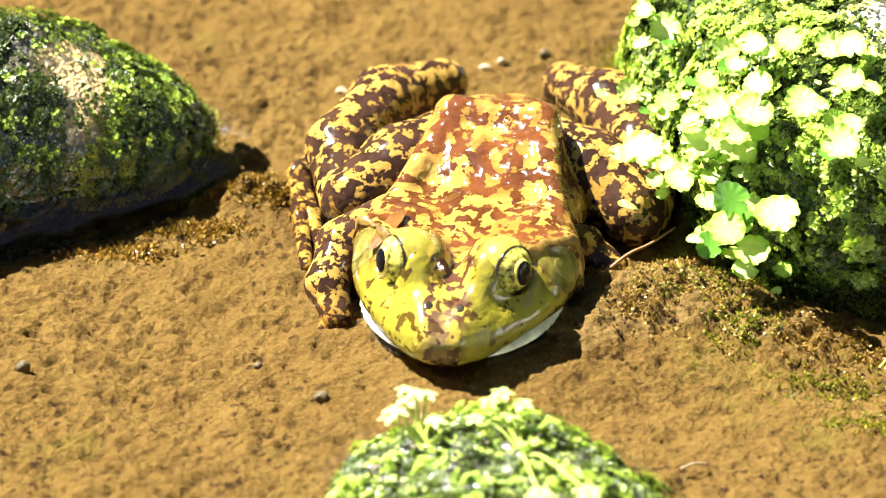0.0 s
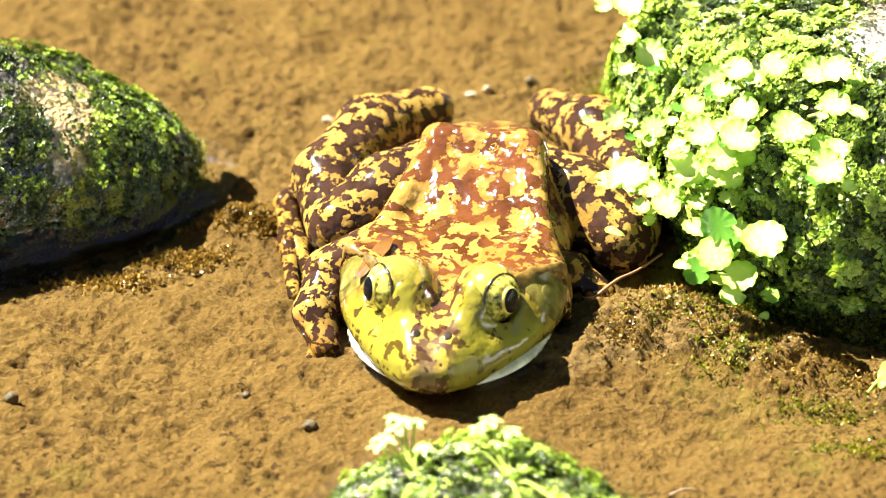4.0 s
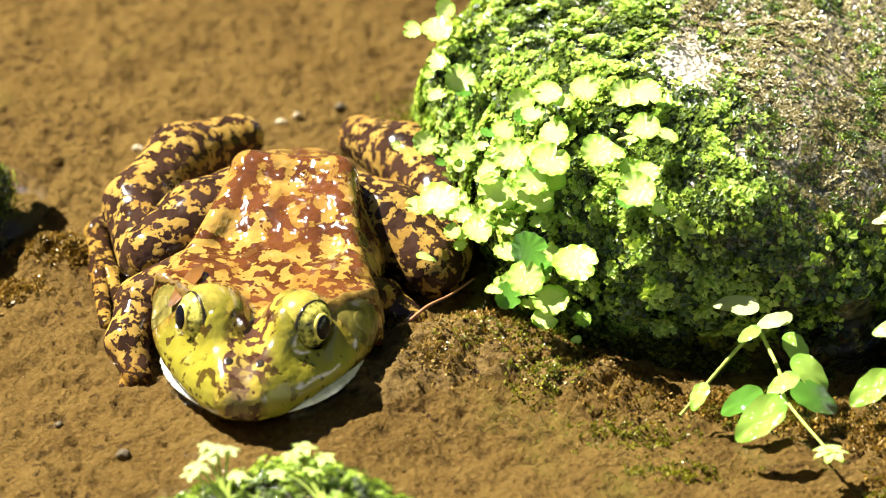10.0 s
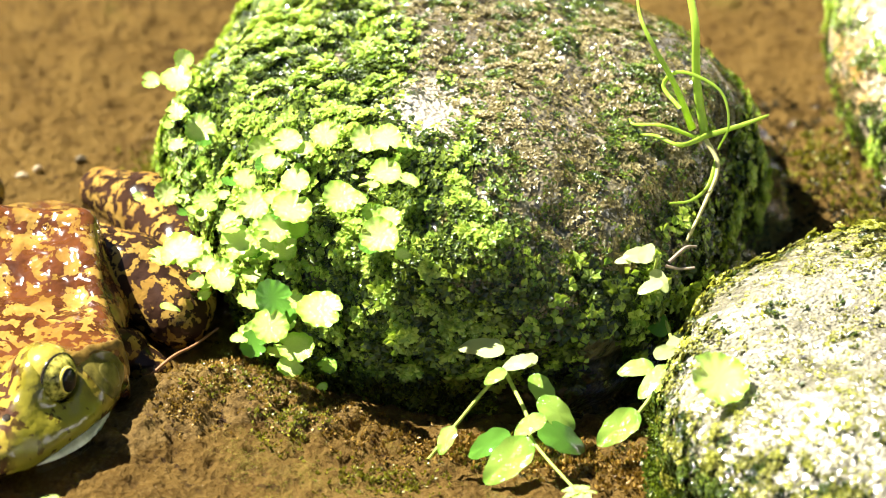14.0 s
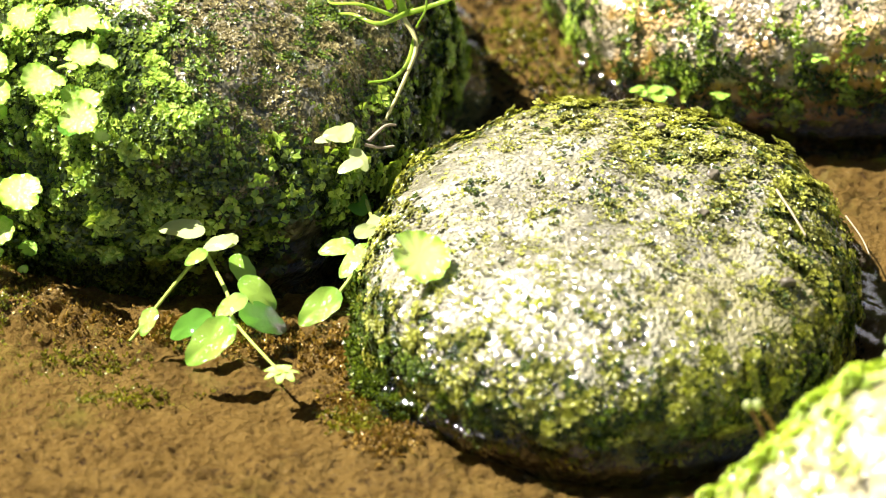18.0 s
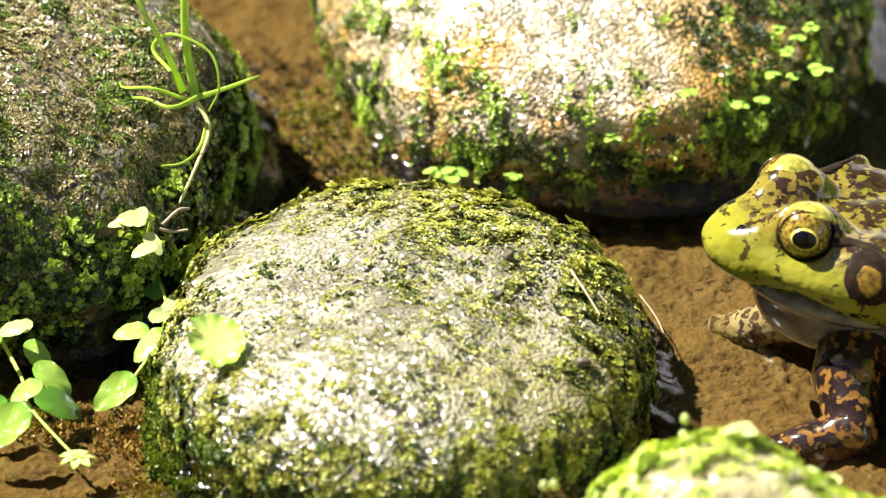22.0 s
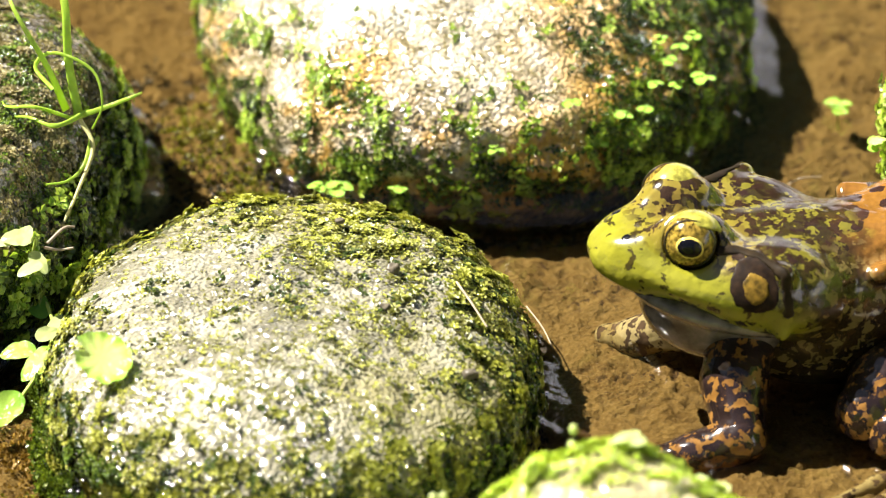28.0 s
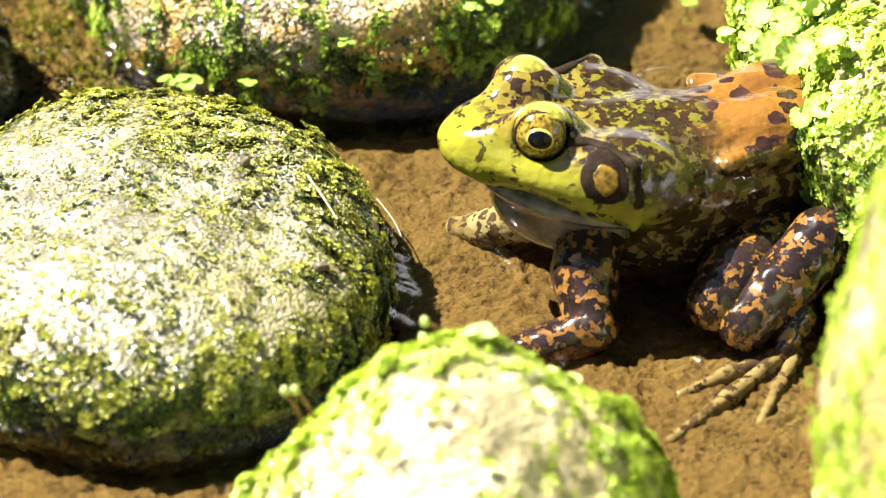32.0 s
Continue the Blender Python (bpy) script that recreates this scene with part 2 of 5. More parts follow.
def stone_material(name, base, pale, stain, wet=0.35, worn=None, rust=0.5):
    """Wet stone: a base tone with pale worn patches, rusty stains and a fine sparkle of wet grains."""
    m, nt, s = material(name)
    v = coords(nt)
    a = n_noise(nt, v, 45, 6, 0.65)
    b = n_noise(nt, v, 14, 3, 0.5)
    fine = n_noise(nt, v, 700, 4, 0.7)
    c = n_ramp(nt, a, ((0.34, tuple(x * 0.45 for x in base)), (0.5, base), (0.66, pale)))
    c = n_mix(nt, n_range(nt, b, rust, rust + 0.16, 0, 0.8), c, stain)
    c = n_mix(nt, n_range(nt, fine, 0.35, 0.6, 0.3, 0), c, tuple(x * 0.35 for x in base))
    if worn:
        n = nt.nodes.new("ShaderNodeVectorMath")
        n.operation = "DISTANCE"
        nt.links.new(v, n.inputs[0])
        n.inputs[1].default_value = worn[:3]
        away = n_math(nt, "ADD", n.outputs["Value"], n_math(nt, "MULTIPLY", a, 0.012))
        c = n_mix(nt, n_range(nt, away, worn[3] + 0.003, worn[3] + 0.011, 0.95, 0), c, worn[4])
    if rust < 0.5:
        low = n_math(nt, "MULTIPLY", n_range(nt, n_axis(nt, v, 2), 0.036, 0.016), n_range(nt, n_noise(nt, v, 40, 4, 0.6), 0.42, 0.56, 0.1, 0.9))
        c = n_mix(nt, low, c, stain)
    foot = n_math(nt, "ADD", n_axis(nt, v, 2), n_math(nt, "MULTIPLY", b, 0.006))
    c = n_mix(nt, n_range(nt, foot, 0.001, 0.004, 0.92, 0), c, (0.045, 0.036, 0.012))
    nt.links.new(c, s.inputs["Base Color"])
    nt.links.new(n_range(nt, a, 0.3, 0.7, wet, wet + 0.2), s.inputs["Roughness"])
    h = n_mix(nt, 0.55, n_noise(nt, v, 240, 6, 0.75), n_cells(nt, v, 900, "SMOOTH_F1"))
    n_bump(nt, s, h, 1.0, 0.0026)
    drops = n_mix(nt, 0.35, n_cells(nt, v, 400, "SMOOTH_F1"), n_noise(nt, v, 300, 3, 0.6))
    s.inputs["Specular IOR Level"].default_value = 0.1
    film(nt, s, drops, 0.0026, 0.18, 1.9)
    return m


def leaf_material(name, lite, dark, rough=0.35, trans=0.35, scale=120, wet=0.0008, rim=None, coat=0.8):
    m, nt, s = material(name)
    r = n_island(nt)
    f = n_noise(nt, coords(nt), scale, 3)
    c = n_mix(nt, r, lite, dark)
    c = n_mix(nt, n_range(nt, f, 0.35, 0.7, 0, 0.5), c, tuple(0.55 * x for x in dark))
    if rim:
        n = nt.nodes.new("ShaderNodeVectorMath")
        n.operation = "LENGTH"
        nt.links.new(coords(nt), n.inputs[0])
        veins = n_noise(nt, coords(nt), 5, 3, 0.6, 1.5)
        edge = n_math(nt, "ADD", n.outputs["Value"], n_math(nt, "MULTIPLY", veins, 0.5))
        c = n_mix(nt, n_range(nt, edge, 0.75, 1.25), c, rim)
    nt.links.new(c, s.inputs["Base Color"])
    nt.links.new(n_range(nt, n_math(nt, "FRACT", n_math(nt, "MULTIPLY", r, 7.0)), 0.0, 1.0, rough * 0.3, rough * 2.0), s.inputs["Roughness"])
    s.inputs["Specular IOR Level"].default_value = 0.2
    film(nt, s, n_noise(nt, coords(nt), 4 if rim else 900, 2), wet, 0.25 if rim else 0.13, 1.5 if rim else 1.75)
    s.inputs["Coat Weight"].default_value = coat
    t = nt.nodes.new("ShaderNodeBsdfTranslucent")
    nt.links.new(n_mix(nt, 1.0, c, (1.0, 1.0, 0.45), "MULTIPLY"), t.inputs[0])
    mx = nt.nodes.new("ShaderNodeMixShader")
    mx.inputs[0].default_value = trans
    nt.links.new(s.outputs[0], mx.inputs[1])
    nt.links.new(t.outputs[0], mx.inputs[2])
    nt.links.new(mx.outputs[0], nt.nodes["Material Output"].inputs[0])
    return m


def water_material():
    m, nt, s = material("clear_water")
    nt.nodes.remove(s)
    clear = nt.nodes.new("ShaderNodeBsdfTransparent")
    clear.inputs[0].default_value = (0.97, 0.95, 0.88, 1)
    gloss = nt.nodes.new("ShaderNodeBsdfGlossy")
    gloss.inputs["Roughness"].default_value = 0.05
    fres = nt.nodes.new("ShaderNodeFresnel")
    fres.inputs[0].default_value = 1.42
    bump = nt.nodes.new("ShaderNodeBump")
    bump.inputs["Strength"].default_value, bump.inputs["Distance"].default_value = 0.12, 0.002
    nt.links.new(n_noise(nt, coords(nt), 110, 3), bump.inputs["Height"])
    for n in (fres, gloss):
        nt.links.new(bump.outputs[0], n.inputs["Normal"])
    mx = nt.nodes.new("ShaderNodeMixShader")
    nt.links.new(fres.outputs[0], mx.inputs[0])
    nt.links.new(clear.outputs[0], mx.inputs[1])
    nt.links.new(gloss.outputs[0], mx.inputs[2])
    nt.links.new(mx.outputs[0], nt.nodes["Material Output"].inputs[0])
    return m


def skin_material(name, lite, mid, dark, size, cut, gloss=0.22, head=None, head_from=0.08, belly=None, spotted=False, wet=0.0012, coat=1.0):
    """Wet blotched frog skin; head: the green that takes over in front of head_from along the body."""
    m, nt, s = material(name)
    v = coords(nt)
    a = n_noise(nt, v, size, 4, 0.6, 0.2)
    if head and not spotted:
        # finer blotches between the eyes than on the back
        a = n_mix(nt, n_range(nt, n_axis(nt, v, 0), 0.055, 0.075), a, n_noise(nt, v, size * 2.0, 3, 0.5, 0.3))
    b = n_noise(nt, v, size * 0.5, 2, 0.5, 0.3)
    fine = n_noise(nt, v, 600, 3, 0.6)
    c = n_mix(nt, n_range(nt, b, 0.45, 0.58), lite, mid)
    c = n_mix(nt, n_range(nt, fine, 0.35, 0.7, 0, 0.35), c, tuple(0.6 * x for x in lite))
    blot = n_range(nt, a, cut - 0.012, cut + 0.012)
    if spotted:
        cells = n_math(nt, "ADD", n_cells(nt, v, 128), n_math(nt, "MULTIPLY", n_noise(nt, v, 320, 2), 0.3))
        blot = n_range(nt, cells, 0.575, 0.60, 1, 0)
    c = n_mix(nt, blot, c, n_mix(nt, n_range(nt, b, 0.4, 0.6), dark, tuple(1.7 * x for x in dark)))
    if head:
        x = n_axis(nt, v, 0)
        w = n_math(nt, "ADD", x, n_math(nt, "MULTIPLY", n_noise(nt, v, 60, 2), 0.03))
        spots = n_range(nt, n_noise(nt, v, 200, 3, 0.6, 0.4), 0.57, 0.61, 0, 0.85)
        g = n_mix(nt, n_range(nt, n_noise(nt, v, 45, 3), 0.35, 0.65), head, tuple(0.7 * q for q in head))
        if not spotted:
            aside = n_math(nt, "ADD", n_math(nt, "ABSOLUTE", n_axis(nt, v, 1)), n_math(nt, "MULTIPLY", n_noise(nt, v, 140, 2), 0.006))
            flecks = n_range(nt, n_noise(nt, v, 290, 2, 0.5, 0.2), 0.50, 0.53)
            g = n_mix(nt, n_range(nt, aside, 0.0075, 0.0115, 1, 0), g, n_mix(nt, flecks, (0.29, 0.215, 0.030), (0.060, 0.026, 0.012)))
            g = n_mix(nt, n_math(nt, "MULTIPLY", n_range(nt, x, 0.107, 0.119), n_range(nt, aside, 0.004, 0.008, 0.8, 0)), g, (0.12, 0.075, 0.035))
        if spotted:
            crown = n_range(nt, n_axis(nt, v, 2), 0.0235, 0.0285)
            bars = n_range(nt, n_noise(nt, v, 330, 2, 0.5, 0.2), 0.525, 0.55, 0, 0.95)
            g = n_mix(nt, crown, g, n_mix(nt, n_range(nt, n_noise(nt, v, 70, 3), 0.4, 0.6, 0.6, 1.0), g, (0.165, 0.118, 0.022)))
            nape = n_math(nt, "MULTIPLY", n_range(nt, x, 0.090, 0.080), n_range(nt, n_axis(nt, v, 2), 0.014, 0.024))
            g = n_mix(nt, nape, g, n_mix(nt, n_range(nt, n_noise(nt, v, 190, 3, 0.6), 0.47, 0.53), (0.120, 0.105, 0.014), (0.026, 0.018, 0.006)))
            g = n_mix(nt, n_math(nt, "MULTIPLY", crown, bars), g, tuple(0.8 * q for q in dark))
        g = n_mix(nt, spots, g, tuple(0.5 * q for q in dark))
        c = n_mix(nt, n_range(nt, w, head_from, head_from + 0.014), c, g)
    # flank and underside painted darker for shade, mixed with their mottled pattern
    if belly:
        z = n_math(nt, "ADD", n_axis(nt, v, 2), n_math(nt, "MULTIPLY", a, 0.012))
        net_tone = n_mix(nt, n_range(nt, n_noise(nt, v, 250, 3, 0.6, 0.3), 0.53, 0.57), belly[0], belly[2])
        under = n_range(nt, n_axis(nt, v, 2), 0.006, 0.010, 1, 0)
        face = n_math(nt, "MAXIMUM", n_range(nt, n_axis(nt, v, 0), 0.074, 0.064), under)
        c = n_mix(nt, n_math(nt, "MULTIPLY", n_range(nt, z, belly[1], belly[1] + 0.005, 0.97, 0), face), c, net_tone)
    nt.links.new(c, s.inputs["Base Color"])
    nt.links.new(n_range(nt, fine, 0.3, 0.7, gloss + 0.15, gloss + 0.35), s.inputs["Roughness"])
    s.inputs["Specular IOR Level"].default_value = 0.0
    warts = n_mix(nt, 0.5, n_cells(nt, v, 420, "SMOOTH_F1"), n_noise(nt, v, 330, 4, 0.6))
    n_bump(nt, s, n_mix(nt, 0.35, warts, n_noise(nt, v, 120, 3)), 0.7, 0.0018)
    drops = n_mix(nt, 0.35, n_cells(nt, v, 300, "SMOOTH_F1"), n_noise(nt, v, 160, 2))
    if head:
        drops = n_mix(nt, n_range(nt, n_axis(nt, v, 0), 0.060, 0.080), drops, n_mix(nt, 0.95, drops, n_noise(nt, v, 60, 2)))
    film(nt, s, drops, wet, 0.14, 1.6)
    s.inputs["Coat Weight"].default_value = coat
    return m


MUD = mud_material()
WATER = water_material()
STONE_GREY = stone_material("wet_grey_stone", (0.265, 0.245, 0.165), (0.40, 0.385, 0.31), (0.235, 0.21, 0.09), 0.2)
STONE_RUST = stone_material("wet_rusty_stone", (0.40, 0.35, 0.24), (0.66, 0.65, 0.60), (0.48, 0.26, 0.03), 0.2, None, 0.44)
STONE_DARK = stone_material("dark_mossy_stone", (0.075, 0.066, 0.035), (0.30, 0.26, 0.17), (0.05, 0.06, 0.02), 0.2)
STONE_LEFT = stone_material("dark_stone_with_worn_patch", (0.024, 0.021, 0.013), (0.075, 0.062, 0.038), (0.03, 0.034, 0.010), 0.2, (0.055, -0.016, 0.022, 0.015, (0.42, 0.30, 0.13)))
STONE_CROWN = stone_material("brown_mossy_stone", (0.13, 0.105, 0.055), (0.34, 0.30, 0.20), (0.09, 0.08, 0.03), 0.3, (-0.012, -0.037, 0.056, 0.016, (0.44, 0.39, 0.29)))
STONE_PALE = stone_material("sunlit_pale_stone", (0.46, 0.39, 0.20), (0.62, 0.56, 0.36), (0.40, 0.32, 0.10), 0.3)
# dark moss; its colour also paints shade in gaps and on lower flanks
MOSS_DARK_SHADE = leaf_material("dark_and_shade_moss_leaves", (0.10, 0.14, 0.022), (0.014, 0.030, 0.006), 0.2)
# lighter moss copy with strong sunlight put into its colour
MOSS_PAINTED_SUN = leaf_material("moss_leaves_painted_sunlit", (0.70, 0.82, 0.14), (0.28, 0.42, 0.04), 0.3)
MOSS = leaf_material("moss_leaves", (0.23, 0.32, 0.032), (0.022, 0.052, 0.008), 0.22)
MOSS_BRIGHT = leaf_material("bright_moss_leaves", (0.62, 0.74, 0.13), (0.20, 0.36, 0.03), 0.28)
MOSS_GOLD = leaf_material("yellow_green_moss_leaves", (0.62, 0.62, 0.12), (0.24, 0.26, 0.035), 0.22)
MOSS_OLIVE = leaf_material("olive_moss_leaves", (0.34, 0.33, 0.07), (0.10, 0.105, 0.02), 0.2, 0.2)
MOSS_DRY = leaf_material("dry_moss_leaves", (0.40, 0.34, 0.15), (0.14, 0.11, 0.035), 0.2, 0.2)
LEAF = leaf_material("pennywort_leaves", (0.72, 0.80, 0.32), (0.50, 0.66, 0.14), 0.35, 0.25, wet=0.0012, rim=(0.30, 0.52, 0.05))
ALGAE = leaf_material("brown_algae", (0.40, 0.26, 0.06), (0.17, 0.10, 0.022), 0.5, 0.2)
# near-black tufts that paint shade on the bed beside the stones
SHADE_TUFTS = leaf_material("dark_shade_tufts", (0.040, 0.034, 0.012), (0.010, 0.008, 0.004), 0.5, 0.1)
ALGAE_GREEN = leaf_material("green_algae", (0.34, 0.34, 0.03), (0.12, 0.13, 0.012), 0.5, 0.3)
LEAF_DEEP = leaf_material("deep_green_leaves", (0.18, 0.38, 0.04), (0.08, 0.24, 0.03), 0.3)
LEAF_MID = leaf_material("mid_green_leaves", (0.46, 0.64, 0.12), (0.30, 0.50, 0.06), 0.3, 0.3, wet=0.0012, rim=(0.20, 0.40, 0.04))
LEAF_PALE = leaf_material("pale_leaves", (0.72, 0.76, 0.40), (0.56, 0.66, 0.22), 0.35)
GRASS = leaf_material("grass_blades", (0.62, 0.80, 0.12), (0.48, 0.70, 0.08), 0.35, 0.55)
LEAF_DEAD = leaf_material("dry_brown_leaf", (0.22, 0.09, 0.012), (0.14, 0.055, 0.009), 0.5, 0.15, rim=(0.10, 0.045, 0.01), coat=0.08)
HUSK = plain("white_husk", (0.78, 0.76, 0.70), 0.4)
STEM = plain("green_stems", (0.34, 0.42, 0.08), 0.4)
STEM_BROWN = plain("brown_stems", (0.26, 0.13, 0.06), 0.5)
TWIG = plain("dead_twig", (0.30, 0.24, 0.17), 0.6)
PEBBLE = plain("wet_pebble", (0.10, 0.085, 0.06), 0.3)

# ---- stones: name, label, category, centre, radii, height, turn, roundness, lump, seed, material ----
STONES = {
    "left": dict(swell=4, at=(-158, 58), r=(92, 62), h=44, turn=0, e=(1.65, 1.1), lump=4.5, seed=3, mat=STONE_LEFT, nose=0.45, lee=62, near=0.8),
    "mound": dict(swell=3, at=(133, 66), r=(80, 96), h=57, turn=0, e=(0.72, 0.8), lump=5.0, seed=8, mat=STONE_CROWN, under=0.04),
    "flat": dict(swell=3, at=(242, -57), r=(65, 77), h=32, turn=-12, e=(0.72, 0.66), lump=2.6, seed=15, mat=STONE_GREY, under=0.02),
    "rusty": dict(swell=5, at=(324, 120), r=(81, 88), h=47, turn=-8, e=(0.9, 0.85), lump=4.0, seed=21, mat=STONE_RUST, under=0.02, lee=30),
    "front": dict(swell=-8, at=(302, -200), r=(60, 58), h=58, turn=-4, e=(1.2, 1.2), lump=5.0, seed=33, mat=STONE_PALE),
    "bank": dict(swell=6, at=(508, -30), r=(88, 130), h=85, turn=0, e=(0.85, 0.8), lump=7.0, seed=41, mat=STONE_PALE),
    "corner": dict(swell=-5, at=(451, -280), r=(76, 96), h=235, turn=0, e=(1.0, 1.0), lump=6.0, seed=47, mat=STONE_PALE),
    "near": dict(swell=1, at=(15, -141), r=(42, 48), h=13, turn=0, e=(1.0, 1.0), lump=4.0, seed=52, mat=STONE_DARK),
}


def stone_mesh(name, s, nu=110, nv=240):
    psi = np.linspace(radians(90), radians(-62), nu)[:, None]
    phi = np.linspace(0, 2 * math.pi, nv, endpoint=False)[None, :]
    e1, e2 = s["e"]
    e1 = e1 + (s.get("near", e1) - e1) * ease(0.2, -0.4, np.sin(phi))   # steeper on the near side
    rho = np.abs(np.cos(psi)) ** e1
    zz = np.sign(np.sin(psi)) * np.abs(np.sin(psi)) ** e2 * np.ones_like(phi)
    # some stones taper to a nose, some are hollowed out above the water on the near side
    nose = 1 - s.get("nose", 0) * np.clip(np.cos(phi), 0, 1) ** 1.2
    height = zz * (s["h"] - s["swell"]) + s["swell"]
    rho = rho * (1 - s.get("under", 0) * ease(0.34 * s["h"], 2.0, height) * ease(0.5, -0.3, np.sin(phi)))
    cx, cy = np.cos(phi) * rho, np.sin(phi) * rho * nose
    p = np.stack([cx * s["r"][0], cy * s["r"][1], height], -1).reshape(-1, 3)
    d = p / np.linalg.norm(p, axis=1)[:, None]
    p = p + d * (s["lump"] * fnoise(p / 38.0, s["seed"], 3) + 0.9 * fnoise(p / 7.0, s["seed"] + 5, 3))[:, None]
    t = radians(s["turn"])
    rot = np.array([[math.cos(t), math.sin(t), 0], [-math.sin(t), math.cos(t), 0], [0, 0, 1]])
    p = p @ rot
    # the rim where the stone leaves the water: radius by direction
    g = p.reshape(nu, nv, 3)
    low = np.argmax(g[:, :, 2] < 0, axis=0)
    col = np.arange(nv)
    a, b = g[low - 1, col], g[low, col]
    f = (a[:, 2] / (a[:, 2] - b[:, 2]))[:, None]
    c = a + (b - a) * f
    ang = np.arctan2(c[:, 1], c[:, 0])
    order = np.argsort(ang)
    s["rim"] = (ang[order], np.hypot(c[:, 0], c[:, 1])[order])
    s["verts"], s["faces"] = p, grid_faces(nu, nv, True)[:, ::-1]
    return fast_mesh(name, p * MM, s["faces"])


def stone_gap(s, x, y):
    """Millimetres from the stone's rim at the water to the points, along the ray from its centre."""
    dx, dy = x - s["at"][0], y - s["at"][1]
    return np.hypot(dx, dy) - np.interp(np.arctan2(dy, dx), *s["rim"], period=2 * math.pi)


STONE_TAGS = {
    "left": ("dark wet stone with moss, rising from muddy water", "stone"),
    "mound": ("domed stone overgrown with moss and small leafy plants", "stone"),
    "flat": ("flat-topped grey wet stone with mossy rim, standing in water", "stone"),
    "rusty": ("wet rust-stained pale stone with patchy moss in the pool", "stone"),
    "front": ("sunlit pale stone capped with yellow-green moss", "stone"),
    "bank": ("tall pale stone draped with moss and small leaves", "stone"),
    "corner": ("sunlit pale stone with yellow-green moss beside the pool", "stone"),
    "near": ("low wet stone covered with moss tufts", "stone"),
}
stones = {}
for key, s in STONES.items():
    ob = mesh_part("stone", stone_mesh("stone", s), s["mat"])
    ob.location = (s["at"][0] * MM, s["at"][1] * MM, 0)
    tagged(ob, *STONE_TAGS[key])
    stones[key] = ob

# ---- ground and water ----
BED = -7.0   # millimetres: the mud's mean height below the water


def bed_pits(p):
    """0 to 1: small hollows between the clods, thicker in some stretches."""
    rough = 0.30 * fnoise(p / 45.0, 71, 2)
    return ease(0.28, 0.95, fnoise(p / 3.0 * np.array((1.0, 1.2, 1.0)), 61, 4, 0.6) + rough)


def bed_height(x, y):
    p = np.stack([x, y, np.zeros_like(x)], 1)
    z = BED + 2.0 * fnoise(p / 55.0, 4, 3) + 1.1 * fnoise(p / 9.0, 9, 4) + 0.9 * np.abs(fnoise(p / 3.4, 12, 2)) - 0.1
    z -= 1.3 * bed_pits(p)
    # silt heaped beside the frog and round the stones
    z += 8.0 * np.exp(-(((x - 62) / 26) ** 2 + ((y + 22) / 22) ** 2)) * (1 + 0.35 * fnoise(p / 6.0, 31, 3))
    z += 5.5 * np.exp(-(((x - 92) / 24) ** 2 + ((y + 40) / 16) ** 2)) * (1 + 0.4 * fnoise(p / 6.0, 33, 3))
    z += 6.5 * np.exp(-(((x + 52) / 13) ** 2 + ((y - 38) / 7) ** 2)) * (1 + 0.4 * fnoise(p / 5.0, 35, 3))
    z += 3.0 * np.exp(-(((x + 20) / 26) ** 2 + ((y - 82) / 24) ** 2)) * (1 + 0.6 * fnoise(p / 7.0, 37, 3))
    z += 5.2 * np.exp(-(((x - 14) / 36) ** 2 + ((y + 50) / 26) ** 2))
    z += 4.4 * np.exp(-(((x - 42) / 15) ** 2 + ((y + 36) / 16) ** 2)) * (1 + 0.3 * fnoise(p / 5.0, 39, 3))
    # hollows beside the stones, shaped into the bed to deepen the shade there
    for s in STONES.values():
        gap = stone_gap(s, x, y)
        side = ease(-0.5, 0.5, np.cos(np.arctan2(y - s["at"][1], x - s["at"][0]) + 0.35))
        z -= 7.0 * side * np.exp(-np.clip(gap, 0, 90) / 7.0)
    # unseen banks, added to cut off low sky and darken reflections: steep behind and beside the pool, lower towards the
    # open side
    away = np.hypot(x - 170, np.maximum(y, -1200))
    z += 5200 * ease(1300, 5200, away) * (1 + 0.15 * fnoise(p / 700.0, 81, 3)) * ease(-6000, -500, y)
    return z


def sheet(name, reach, fine, lo, hi, height):
    xs, ys = uneven(reach, fine, lo[0], hi[0]), uneven(reach, fine, lo[1], hi[1])
    x, y = np.meshgrid(xs, ys)
    x, y = x.ravel(), y.ravel()
    return fast_mesh(name, np.stack([x, y, height(x, y)], 1) * MM, grid_faces(len(ys), len(xs)))


def edge_profile():
    """Height of the water against the distance from a stone: steep, then a gentler wavy foot, then level."""
    g = np.linspace(0, 40, 801)
    slope = 0.95 + (0.50 - 0.95) * ease(1.5, 3.0, g)
    slope = slope + 0.16 * np.sin(g * 2.1) * ease(2, 4, g)
    slope *= ease(10.2, 8.6, g)
    z = np.cumsum(slope[::-1])[::-1] * (g[1] - g[0])
    return g, z


EDGE = edge_profile()


